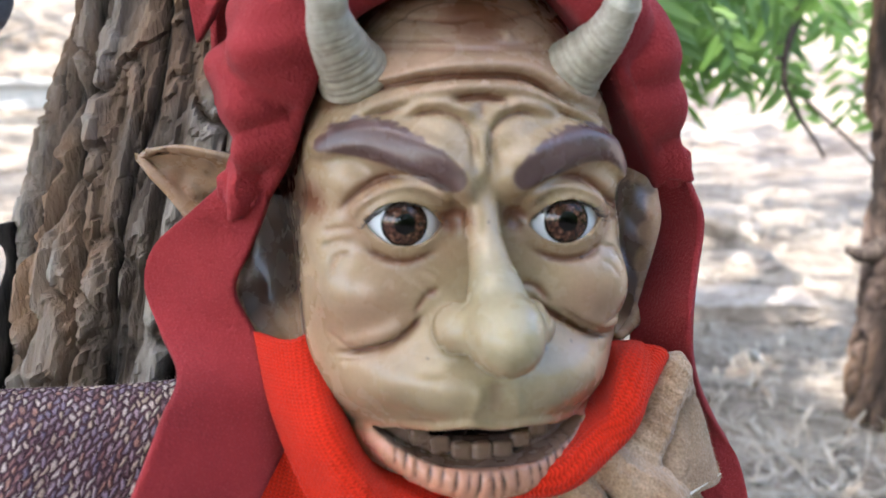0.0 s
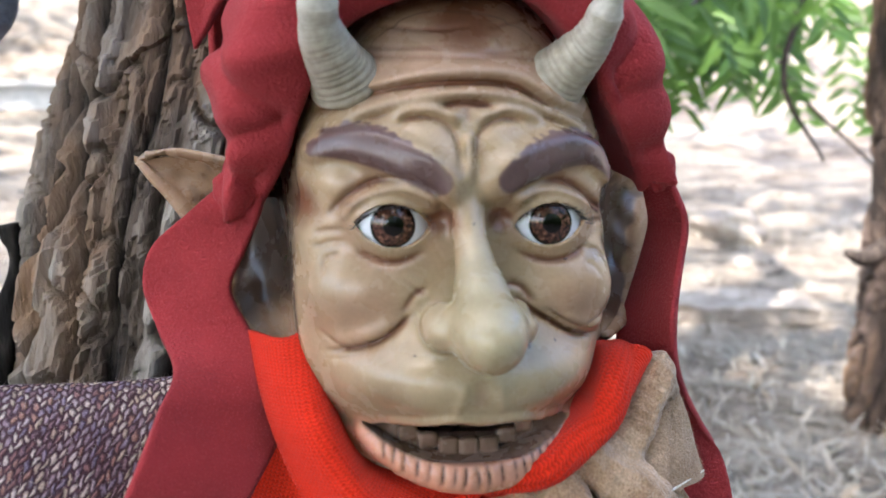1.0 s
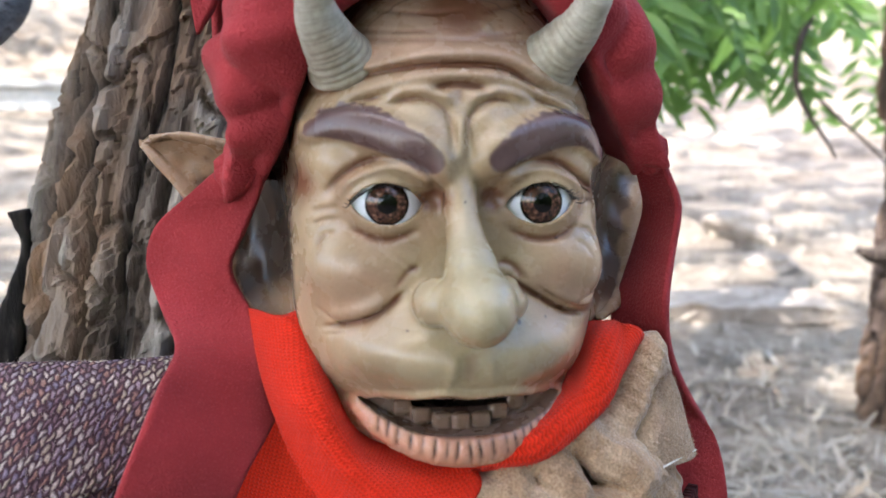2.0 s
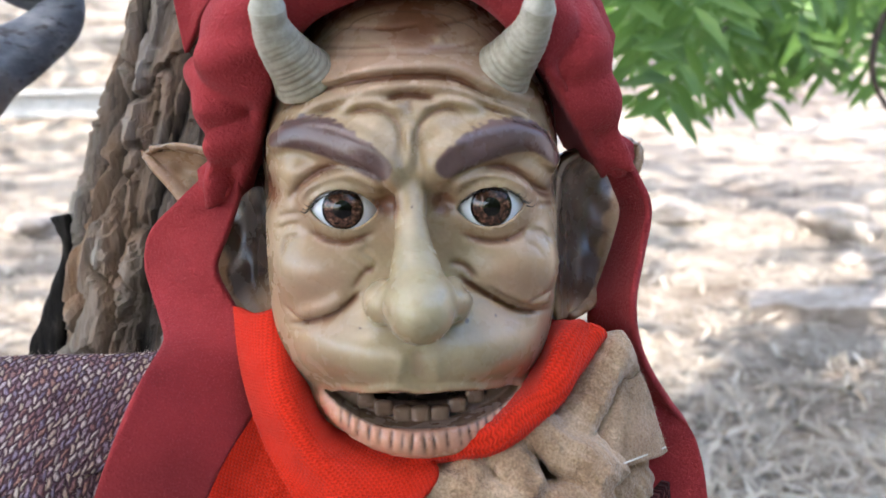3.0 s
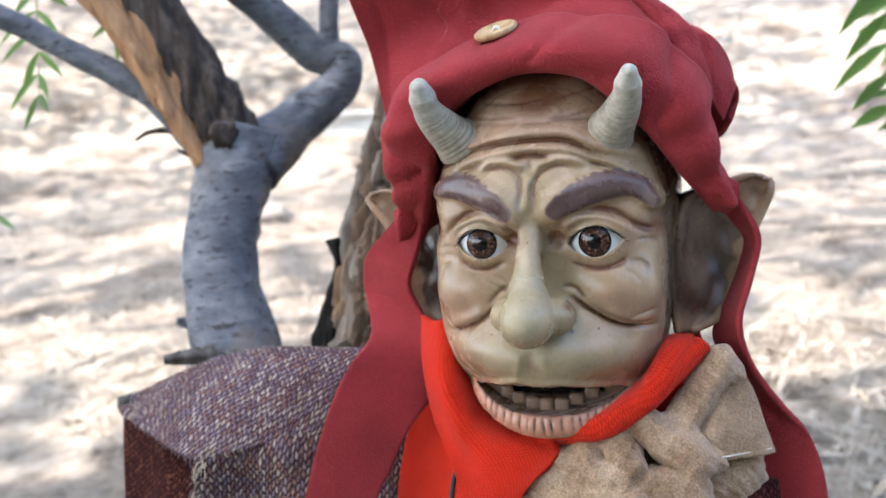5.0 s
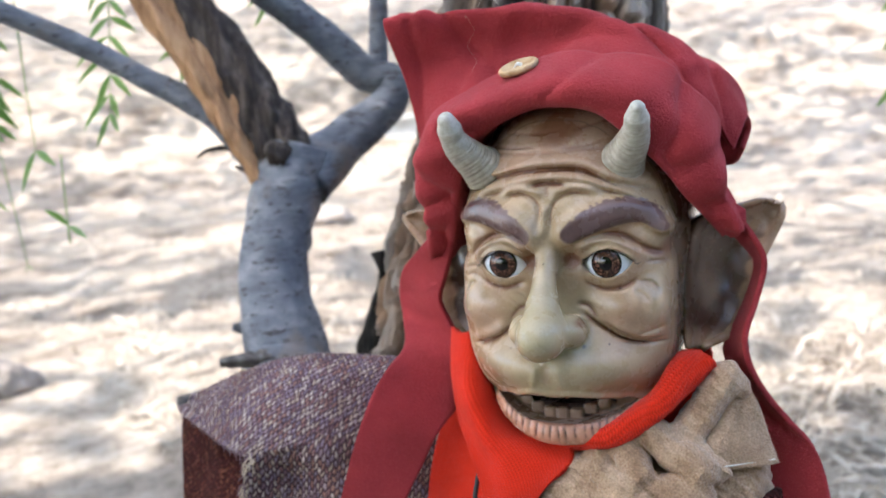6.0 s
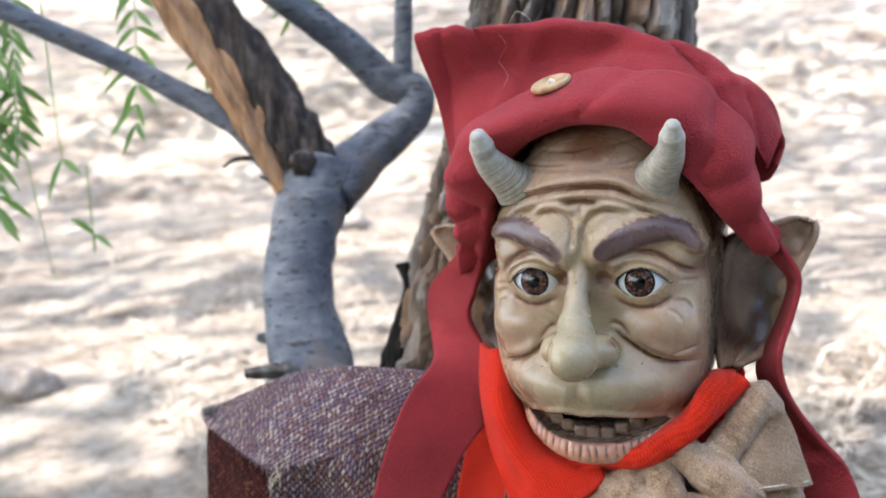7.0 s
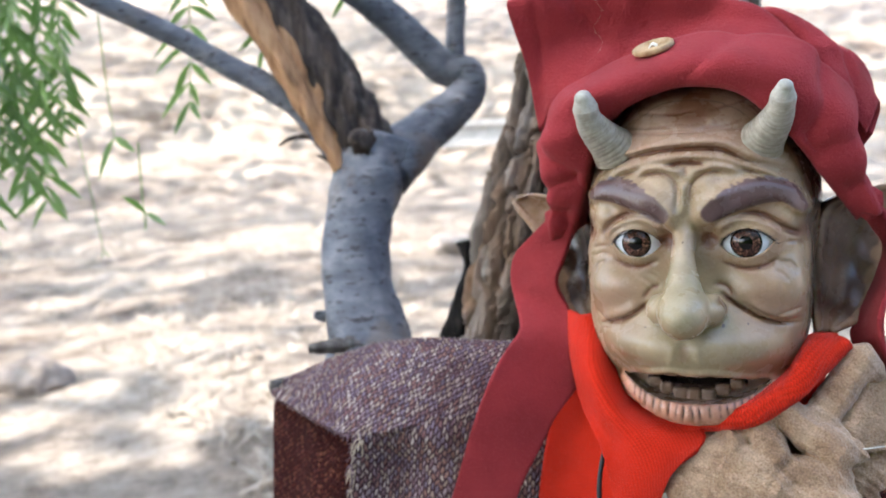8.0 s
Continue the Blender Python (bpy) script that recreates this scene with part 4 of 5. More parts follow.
cloth("sleeve", [coat_curve((-284, -50, -101), (-250, -44, -106), (-215, -36, -111), (-180, -30, -112)),
                 coat_curve((-288, -48, -150), (-255, -40, -150), (-218, -30, -150), (-180, -26, -150)),
                 coat_curve((-298, -40, -466), (-262, -30, -466), (-224, -20, -466), (-180, -16, -466))], TWEED_RED, coat, "maroon inside of the coat, darkened for shade", nu=40, nv=50, thick=0.005, relief=waves(53, 0.003, 3, 1))
cloth("back_panel", [coat_curve((-286, -52, -102), (-245, -104, -94), (-139, -124, -86), (0, -124, -86), (70, -114, -107), (90, -60, -140)),
                     coat_curve((-300, -50, -466), (-250, -130, -466), (-139, -160, -466), (0, -160, -466), (90, -130, -466), (110, -60, -466))], TWEED_RED, coat, nu=50, nv=30, thick=0.005)


def threads(name, start, end, count, length, seed, mat, parent, label):
    """Loose threads that stick out along a cloth's edge."""
    rng, verts, faces = random.Random(seed), [], []
    a, b = np.array(start, float), np.array(end, float)
    for i in range(count):
        p = a + (b - a) * rng.random() + np.array([rng.uniform(-1, 1), rng.uniform(-1, 1), 0])
        d = np.array([rng.uniform(-1.0, 0.4), rng.uniform(-0.1, 0.9), rng.uniform(-1.3, 0.3)]) * length * rng.uniform(0.4, 1.2)
        v, fc = tube(doll_frame([p, p + d * 0.5 + (0, 0, 1), p + d + (rng.uniform(-2, 2), 0, -2)]), [0.00045, 0.0003], 5, 4)
        n = len(verts)
        verts += v
        faces += [tuple(q + n for q in f) for f in fc]
    return part(name, (verts, faces), mat, parent, label)


WOOL = Nodes("beige wool thread", 0.9).colour((0.50, 0.40, 0.29)).mat
WOOL_DARK = Nodes("purple wool thread", 0.9).colour((0.16, 0.10, 0.12)).mat
threads("loose_threads", *coat_curve((-190, -9, -112), (-200, -2, -190)), 60, 5, 3, WOOL, coat, "beige frayed wool threads")
threads("loose_threads", *coat_curve((-190, -9, -112), (-205, 0, -200)), 60, 4, 4, WOOL_DARK, coat, "dark frayed wool threads")
threads("loose_threads", *coat_curve((-284, -46, -101), (-195, -9, -114)), 70, 3, 5, WOOL_DARK, coat, "dark frayed wool threads")
threads("loose_threads", *coat_curve((-245, -73, -78), (-140, -79, -65)), 90, 3.0, 6, WOOL, coat, "fine beige wool fuzz")
threads("loose_threads", *coat_curve((-188, -8, -113), (-186, -6, -119)), 8, 9, 9, WOOL, coat, "long frayed wool tuft")
HAIR = Nodes("pale fibre", 0.6).colour((0.62, 0.50, 0.40)).mat
part("stray_fibre", tube(doll_frame(hat_curve((-56, -40, 134), (-52, -42, 126), (-57, -44, 118), (-53, -46, 110), (-56, -46, 104))), [0.00004, 0.00004], 5, 10), HAIR, hat, "pale stray fibre caught on the felt")
part("stray_fibre", tube(doll_frame(hat_curve((-50, -44, 138.5), (-46, -44, 144), (-41, -44, 142), (-38, -46, 138.5))), [0.00016, 0.00016], 5, 10), HAIR, hat, "pale stray fibre caught on the felt")
for k in range(22):
    p = np.array(collar_curve((74, -6, -103))[0]) + np.array((26.3, -24.0, -1.7)) * k / 21
    part("stitch", tube(doll_frame([p, p + (0.9, 0.5, 0.2), p + (1.7, 0, 0.4)]), [0.0004, 0.0004], 5, 3), THREAD, collar, "pale hem stitch")


def fuzz(cloth_part, count, length, seed, mat, label):
    """Fine wool fibres standing off a cloth's surface."""
    rng, verts, faces, me = random.Random(seed), [], [], cloth_part.data
    for i in range(count):
        face = me.polygons[rng.randrange(len(me.polygons))]
        p, n = face.center, face.normal
        side = n.cross(Vector((rng.gauss(0, 1), rng.gauss(0, 1), rng.gauss(0, 1)))).normalized()
        way = (n + side * rng.uniform(0.3, 1.6)).normalized() * length * rng.uniform(0.4, 1.3)
        w, k = way.cross(n).normalized() * 0.00006, len(verts)
        verts += [p - w, p + w, p + way * 0.6 + w * 0.8, p + way * 0.6 - w * 0.8, p + way * 0.9 + side * length * rng.uniform(-0.3, 0.3)]
        faces += [(k, k + 1, k + 2, k + 3), (k + 3, k + 2, k + 4)]
    part("fuzz", (verts, faces), mat, cloth_part.parent, label)


RED_LINT = Nodes("red lint", 0.9).colour((0.36, 0.05, 0.055)).mat
ORANGE_LINT = Nodes("orange red lint", 0.9).colour((0.72, 0.05, 0.02)).mat
PALE_LINT = Nodes("pale wool lint", 0.9).colour((0.42, 0.34, 0.30)).mat
BROWN_LINT = Nodes("fawn lint", 0.9).colour((0.44, 0.31, 0.21)).mat
for piece in list(hat.children):
    if piece.name.split(".")[0] in ("brim", "crown", "strap"):
        fuzz(piece, 7000, 0.0013, 71, RED_LINT, "fine red felt fibres")
for piece in list(coat.children):
    if piece.name.split(".")[0] in ("shoulder", "front_panel"):
        fuzz(piece, 9000, 0.0030, 72, PALE_LINT, "fine pale wool fibres")
for piece in list(scarf.children):
    if piece.name.split(".")[0] in ("side_wrap", "front_panel"):
        fuzz(piece, 6000, 0.0011, 73, ORANGE_LINT, "fine orange-red fibres")
for piece in list(collar.children):
    if piece.name.split(".")[0] in ("folds", "flap"):
        fuzz(piece, 12000, 0.0014, 74, BROWN_LINT, "short plush fibres")


def gather(p, size, seed, turn):
    """A puckered knot of felt where the brim runs into a strap."""
    rough = lambda u, a: 1 + 0.16 * math.sin(5 * a + 3 * u + seed) + 0.08 * math.sin(11 * a + seed)
    a, b = np.array(p, float) - (turn * size * 0.3, 0, -size), np.array(p, float) + (turn * size * 0.3, 0, -size)
    part("gather", tube(doll_frame(hat_curve(tuple(a), tuple((a + b) / 2), tuple(b))), [size * 0.0003, size * 0.0008, size * 0.0007, size * 0.0002], 36, 10, rough), FELT, hat, "puckered felt where the strap is sewn on")


gather((-80, -42, 9), 10, 2, -0.6)
gather((82, -42, 17), 9, 5, 0.8)


# ---------------------------------------------------------------- ground
def hill(x, y):
    near = np.exp(-(x * x + (y - 0.4) ** 2) / 2.0)
    h = sum(a * math.sin(x * f + p) * math.cos(y * f * 0.9 + q) for a, f, p, q in ((0.05, 0.7, 1, 2), (0.03, 1.9, 0.4, 1.1), (0.018, 4.3, 2, 0.3)))
    r = math.hypot(x, y)
    slope = 0.30 * min(max(0.0, r - 7.0), 83.0) * min(1.0, max(0.0, r - 7.0) / 4) * min(1.0, max(0.0, y / 3))
    return slope + h * (1 - near) * min(1.0, 30 / (30 + r)) + 0.012 * noise.noise(Vector((x * 5, y * 5, 0))) * (1 - near)


def build_ground():
    verts, faces, n = [], [], 200
    radii = [0.0] + [0.05 * 1.075 ** i for i in range(140)]
    for r in radii:
        for k in range(n):
            a = 2 * math.pi * k / n
            x, y = r * math.cos(a), 0.4 + r * math.sin(a)
            verts.append((x, y, hill(x, y)))
    for i in range(len(radii) - 1):
        for k in range(n):
            j = (k + 1) % n
            faces.append((i * n + k, (i + 1) * n + k, (i + 1) * n + j, i * n + j))
    ob = new("ground", mesh_of("ground", verts, faces, GROUND))
    tagged(ob, "dry pale earth strewn with straw and leaf litter", "ground", kind="structure")


build_ground()


def litter():
    rng, verts, faces = random.Random(8), [], []
    for i in range(34000):
        a, r = rng.uniform(-0.75, 1.15), 0.35 + 6.5 * rng.random() ** 1.6
        x, y = -math.sin(a) * r, 0.4 + math.cos(a) * r
        z = hill(x, y)
        b, l = rng.uniform(0, 6.28), rng.uniform(0.02, 0.085)
        w = rng.uniform(0.0009, 0.0022) if rng.random() < 0.9 else rng.uniform(0.004, 0.008)
        lift = rng.uniform(0.0, 0.03)
        d, s = Vector((math.cos(b), math.sin(b), 0)) * l / 2, Vector((-math.sin(b), math.cos(b), 0)) * w
        c, n = Vector((x, y, z + 0.004)), len(verts)
        verts += [c - d - s * 0.4, c - d + s * 0.4, c + s + Vector((0, 0, lift * 0.6)), c - s + Vector((0, 0, lift * 0.6)), c + d + Vector((0, 0, lift))]
        faces += [(n, n + 1, n + 2, n + 3), (n + 3, n + 2, n + 4)]
    ob = new("straw_litter", mesh_of("straw_litter", verts, faces, STRAW, False))
    tagged(ob, "scattered dry straw, twigs and fallen leaves on the ground", "litter", kind="stuff")


litter()


def stone(x, y, size, seed, flat=0.55):
    bm = bmesh.new()
    bmesh.ops.create_icosphere(bm, subdivisions=4, radius=1)
    for v in bm.verts:
        n = noise.noise(v.co * 1.3 + Vector((seed, 0, 0))) * 0.35 + noise.noise(v.co * 4 + Vector((0, seed, 0))) * 0.1
        v.co = v.co * (1 + n)
        v.co = Vector((v.co.x * 1.3, v.co.y, v.co.z * flat)) * size
    me = bpy.data.meshes.new("stone")
    bm.to_mesh(me)
    bm.free()
    me.materials.append(STONE)
    me.polygons.foreach_set("use_smooth", [True] * len(me.polygons))
    ob = new("stone", me)
    ob.matrix_world = pose(x, y, hill(x, y) + size * flat * 0.4, 0, 0, seed * 50)
    tagged(ob, "pale rough field stone lying in the straw", "stone", group="field stones")


for k, (sx, sy, ss) in enumerate(((0.95, 2.7, 0.07), (1.05, 3.3, 0.13), (-1.9, 3.1, 0.10), (-1.1, 3.6, 0.14), (-2.9, 3.6, 0.12), (0.5, 3.6, 0.10))):
    stone(sx, sy, ss, k + 1)


stone(-1.72, 1.00, 0.06, 4.2, 0.9)


def slab(x, y, size, turn):
    """A flat pale flagstone with chipped, rounded edges, tilted on a small ledge of earth."""
    bm = bmesh.new()
    bmesh.ops.create_cube(bm, size=1)
    bmesh.ops.scale(bm, vec=size, verts=bm.verts)
    bmesh.ops.subdivide_edges(bm, edges=bm.edges[:], cuts=5, use_grid_fill=True)
    for v in bm.verts:
        v.co += noise.noise_vector(v.co * 14) * 0.012 + noise.noise_vector(v.co * 40) * 0.004
    me = bpy.data.meshes.new("stone_slab")
    bm.to_mesh(me)
    bm.free()
    me.materials.append(STONE)
    ob = new("stone_slab", me)
    ob.matrix_world = pose(x, y, hill(x, y) + size[2] * 0.45, 6, -2, turn)
    tagged(ob, "flat pale stone slab lying on dry ground", "slab")


slab(0.70, 2.14, (0.38, 0.14, 0.04), -8)


def low_wall():
    """A low concrete kerb far behind the trees."""
    wall = empty("low_wall", pose(-4.2, 8.3, hill(-4.2, 8.3) - 0.05, 0, 0, 24), "low weathered concrete wall with a pale capping", "wall", kind="structure")
    for name, size, z in (("wall_body", (3.6, 0.2, 0.22), 0.11), ("capping", (3.7, 0.34, 0.06), 0.25)):
        bm = bmesh.new()
        bmesh.ops.create_cube(bm, size=1)
        bmesh.ops.scale(bm, vec=size, verts=bm.verts)
        bmesh.ops.bevel(bm, geom=bm.edges, offset=0.015, segments=2, affect="EDGES")
        bmesh.ops.translate(bm, vec=(0, 0, z), verts=bm.verts)
        me = bpy.data.meshes.new(name)
        bm.to_mesh(me)
        bm.free()
        me.materials.append(CONCRETE)
        new(name, me).parent = wall


low_wall()


# ---------------------------------------------------------------- trees
def rough_trunk(pts, radii, depth, sides=240, rows=420, seed=0, plates=13):
    """A trunk with long raised bark plates and deep furrows between them; also each corner's height (0 to 1)."""
    line = smooth_line(pts, 40)
    s = np.linspace(0, len(line) - 1, rows)
    line = np.stack([np.interp(s, np.arange(len(line)), line[:, k]) for k in range(3)], 1)
    rad = np.interp(np.linspace(0, 1, rows), np.linspace(0, 1, len(radii)), radii)
    length = np.linalg.norm(np.diff(line, axis=0), axis=1).sum()
    verts, faces, height = [], [], []
    for i in range(rows):
        y = i / (rows - 1) * length
        for k in range(sides):
            a = 2 * math.pi * k / sides
            c, w = math.cos(a), math.sin(a)
            q = Vector((c, w, 0)) * (0.016 * plates / 3.0) + Vector((seed, 0, y))
            q += noise.noise_vector(Vector((c * 1.6, w * 1.6, y * 9 + seed))) * 0.012
            long = abs(noise.noise(Vector((q.x * 40, q.y * 40, q.z * 4.2))))
            short = abs(noise.noise(Vector((q.x * 46 + 7, q.y * 46, q.z * 20))))
            level = noise.noise(Vector((q.x * 24, q.y * 24, q.z * 5 + 11)))
            flake = noise.noise(Vector((q.x * 90, q.y * 90, q.z * 22 + 5)))
            fine = noise.noise(Vector((c * 34, w * 34, y * 120)))
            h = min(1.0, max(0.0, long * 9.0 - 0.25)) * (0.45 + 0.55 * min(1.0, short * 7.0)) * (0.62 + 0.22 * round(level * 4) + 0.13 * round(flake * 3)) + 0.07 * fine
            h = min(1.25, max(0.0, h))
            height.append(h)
            r = rad[i] + depth * (h - 0.5) + 0.1 * rad[i] * noise.noise(Vector((c * 1.2, w * 1.2, y * 3 + seed)))
            verts.append((line[i, 0] + r * c, line[i, 1] + r * w, line[i, 2]))
    for i in range(rows - 1):
        for k in range(sides):
            j = (k + 1) % sides
            faces.append((i * sides + k, i * sides + j, (i + 1) * sides + j, (i + 1) * sides + k))
    return verts, faces, height


def bark_part(name, parent, mat, *args, **more):
    v, fc, height = rough_trunk(*args, **more)
    ob = part(name, (v, fc), mat, parent, smooth=False)
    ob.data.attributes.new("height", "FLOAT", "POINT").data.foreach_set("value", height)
    return ob


def leaflet(base, way, length, width, droop, rng):
    """A narrow folded leaf of two strips from base along way."""
    way = Vector(way).normalized()
    side = way.cross(Vector((0.35, -0.9, rng.uniform(-0.1, 0.5)))).normalized() * width
    up = side.cross(way).normalized() * width * 0.3
    verts = []
    for t, w in ((0.0, 0.08), (0.25, 0.8), (0.5, 1.0), (0.78, 0.62), (1.0, 0.03)):
        c = Vector(base) + way * length * t + Vector((0, 0, -droop * length * t * t))
        verts += [c - side * w + up * w, c, c + side * w + up * w]
    faces = []
    for i in range(4):
        for k in (0, 1):
            faces.append((i * 3 + k, i * 3 + k + 1, i * 3 + k + 4, i * 3 + k + 3))
    return verts, faces


def frond(pts, pairs, length, seed, width=0.09, start=0.15):
    """A hanging stem with paired narrow leaflets."""
    rng = random.Random(seed)
    line = smooth_line(pts, 12)
    v, fc = tube(pts, [0.0008, 0.0004], 6, 10)
    v, fc = list(v), list(fc)
    for i in range(pairs):
        u = start + (1 - start) * i / max(pairs - 1, 1)
        k = u * (len(line) - 1)
        p = Vector([np.interp(k, np.arange(len(line)), line[:, c]) for c in range(3)])
        way = Vector(line[min(int(k) + 1, len(line) - 1)] - line[max(int(k) - 1, 0)]).normalized()
        right = way.cross(Vector((rng.uniform(-0.4, 0.4), 1, rng.uniform(-0.3, 0.3)))).normalized()
        for sgn in (-1, 1):
            d = right * sgn * rng.uniform(0.7, 1.1) + way * rng.uniform(0.35, 0.8) + Vector((0, rng.uniform(-0.35, 0.35), 0))
            a, b = leaflet(p, d, length * rng.uniform(0.75, 1.15), length * width, rng.uniform(0.05, 0.35), rng)
            n = len(v)
            v += a
            fc += [tuple(q + n for q in f) for f in b]
    return v, fc


big = empty("tree", pose(0, 0, 0), "old tree with thick furrowed brown bark behind the doll", "tree")
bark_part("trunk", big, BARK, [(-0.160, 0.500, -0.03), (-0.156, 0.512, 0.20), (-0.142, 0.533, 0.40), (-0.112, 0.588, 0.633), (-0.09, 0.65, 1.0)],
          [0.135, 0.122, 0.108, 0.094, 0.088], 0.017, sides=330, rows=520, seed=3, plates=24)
FLAKE = [(-0.250, 0.456, 0.28), (-0.244, 0.460, 0.335), (-0.236, 0.466, 0.375), (-0.230, 0.474, 0.41), (-0.233, 0.474, 0.432)]
# flake coloured near-black because it hangs in shade
part("bark_flake", tube(FLAKE, [0.012, 0.012, 0.007, 0.004, 0.006], 16, 8, lambda u, a: 1 + 0.18 * math.sin(3 * a + 9 * u) + 0.1 * math.sin(9 * a + 41 * u)), SHADE_BARK, big, "loose flake of bark with shade in its colour")
for pts, r in (([(-0.10, 0.63, 0.9), (-0.09, 0.65, 1.0), (-0.02, 0.78, 1.7), (0.1, 0.9, 2.6)], [0.086, 0.086, 0.08, 0.06]), ([(-0.09, 0.65, 1.0), (-0.35, 0.4, 1.5), (-0.7, 0.1, 2.1), (-0.9, -0.3, 2.6)], [0.06, 0.045, 0.03, 0.015]),
               ([(-0.02, 0.78, 1.7), (0.4, 0.6, 2.2), (0.7, 0.2, 2.6)], [0.055, 0.035, 0.015]), ([(-0.05, 0.7, 1.3), (-0.1, 0.2, 1.9), (-0.2, -0.6, 2.5)], [0.05, 0.035, 0.015])):
    part("limb", tube(pts, r, 12, 8), DARK_WOOD, big)


def crown_leaves(centre, spread, count, seed, size):
    rng, verts, faces = random.Random(seed), [], []
    clumps = [Vector((rng.gauss(0, 0.45), rng.gauss(0, 0.45), rng.uniform(-0.5, 0.5))) for _ in range(60)]
    for i in range(count):
        c = clumps[rng.randrange(60)]
        p = Vector(centre) + Vector(((c.x + rng.gauss(0, 0.12)) * spread[0], (c.y + rng.gauss(0, 0.12)) * spread[1], (c.z + rng.gauss(0, 0.12)) * spread[2]))
        d = Vector((rng.gauss(0, 1), rng.gauss(0, 1), rng.gauss(-0.4, 0.6)))
        a, b = leaflet(p, d, size * rng.uniform(0.6, 1.2), size * 0.16, 0.2, rng)
        n = len(verts)
        verts += a
        faces += [tuple(q + n for q in f) for f in b]
    return verts, faces


def canopy_leaves(centre, half, count, seed, size, gaps):
    """Leaves strewn through a flat layer high overhead, thinner where a slow noise leaves gaps."""
    rng, verts, faces = random.Random(seed), [], []
    while count:
        a, b, c = (rng.uniform(-1, 1) for _ in range(3))
        if a * a + b * b > 1.0 or noise.noise(Vector((a * half[0], b * half[1], seed)) * 0.9) < rng.uniform(-0.5, 0.5) * gaps:
            continue
        d = Vector((rng.gauss(0, 1), rng.gauss(0, 1), rng.gauss(-0.3, 0.5)))
        v, fc = leaflet(Vector(centre) + Vector((a * half[0], b * half[1], c * half[2])), d, size * rng.uniform(0.6, 1.2), size * 0.16, 0.2, rng)
        n = len(verts)
        verts += v
        faces += [tuple(q + n for q in f) for f in fc]
        count -= 1
    return verts, faces


# leaf layers added out of view towards the sun, to shade doll and ground
OVERHEAD, OVER_WALK, OVER_GROUND = Vector((0.0, 0.35, 0.45)) + SUN_WAY * 5.5, Vector((0.0, -3.2, 0.0)) + SUN_WAY * 5.0, Vector((-4.5, 7.0, 0.0)) + SUN_WAY * 7.0
part("crown", canopy_leaves(OVER_GROUND, (9.5, 10, 0.6), 10500, 15, 0.40, 1.0), LEAF, big, "sparse unseen leaf layer added to dapple the ground")
# unseen limbs reaching up to the added leaf layers
for pts, r in (([(0.1, 0.9, 2.6), (-0.4, 1.8, 4.0), (-1.6, 3.2, 5.6)], [0.06, 0.05, 0.03]), ([(-0.2, -0.6, 2.5), (-0.7, -1.2, 3.6), (-1.4, -2.2, 4.8)], [0.02, 0.02, 0.012])):
    part("limb", tube(pts, r, 12, 8), DARK_WOOD, big)
part("crown", canopy_leaves(OVERHEAD, (0.9, 0.9, 0.5), 2500, 5, 0.16, 0.3), LEAF, big, "unseen leaf layer added to shade the doll")
part("crown", canopy_leaves(OVER_WALK, (5.2, 3.9, 0.7), 19000, 7, 0.30, 0.35), LEAF, big, "dense unseen leaf layer added to shade the ground in front")

small = empty("tree", pose(0, 0, 0), "young tree with smooth grey bark, a broken limb and hanging leaves", "tree")


def knobs(seed):
    rng = random.Random(seed)
    spots = [(rng.random(), rng.uniform(0, 6.28), rng.uniform(0.05, 0.14)) for _ in range(14)]

    def rough(u, a):
        r = 1 + 0.05 * math.sin(2 * a + 9 * u + seed) + 0.03 * math.sin(5 * a - 16 * u) + 0.02 * math.sin(60 * u + 3 * math.sin(a))
        for su, sa, amp in spots:
            r += amp * math.exp(-((u - su) / 0.03) ** 2 - ((math.cos(a) - math.cos(sa)) ** 2 + (math.sin(a) - math.sin(sa)) ** 2) / 0.12)
        return r
    return rough


part("trunk", tube([(-0.22, 0.40, -0.03), (-0.25, 0.40, 0.18), (-0.279, 0.402, 0.317), (-0.294, 0.418, 0.351), (-0.322, 0.441, 0.399), (-0.334, 0.464, 0.445), (-0.334, 0.482, 0.484), (-0.333, 0.495, 0.520)],
                   [0.05, 0.043, 0.038, 0.034, 0.0305, 0.030, 0.032, 0.030], 40, 14, knobs(1)), GREY_BARK, small)
part("branch", tube([(-0.345, 0.482, 0.490), (-0.362, 0.470, 0.520), (-0.391, 0.457, 0.557), (-0.442, 0.429, 0.593), (-0.477, 0.399, 0.622), (-0.531, 0.346, 0.663), (-0.60, 0.28, 0.72)],
                    [0.014, 0.0135, 0.0115, 0.0102, 0.0094, 0.0086, 0.0075], 24, 10, knobs(2)), GREY_BARK, small)
part("branch", tube([(-0.328, 0.497, 0.492), (-0.314, 0.543, 0.522), (-0.298, 0.594, 0.552), (-0.300, 0.607, 0.574), (-0.324, 0.595, 0.588), (-0.349, 0.571, 0.623), (-0.371, 0.536, 0.654), (-0.41, 0.49, 0.70)],
                    [0.028, 0.0205, 0.0175, 0.0175, 0.0165, 0.0152, 0.0135, 0.0115], 26, 10, knobs(3)), GREY_BARK, small)
part("branch", tube([(-0.310, 0.602, 0.580), (-0.311, 0.608, 0.621), (-0.308, 0.617, 0.70)], [0.011, 0.0088, 0.0078], 20, 8, knobs(4)), GREY_BARK, small)


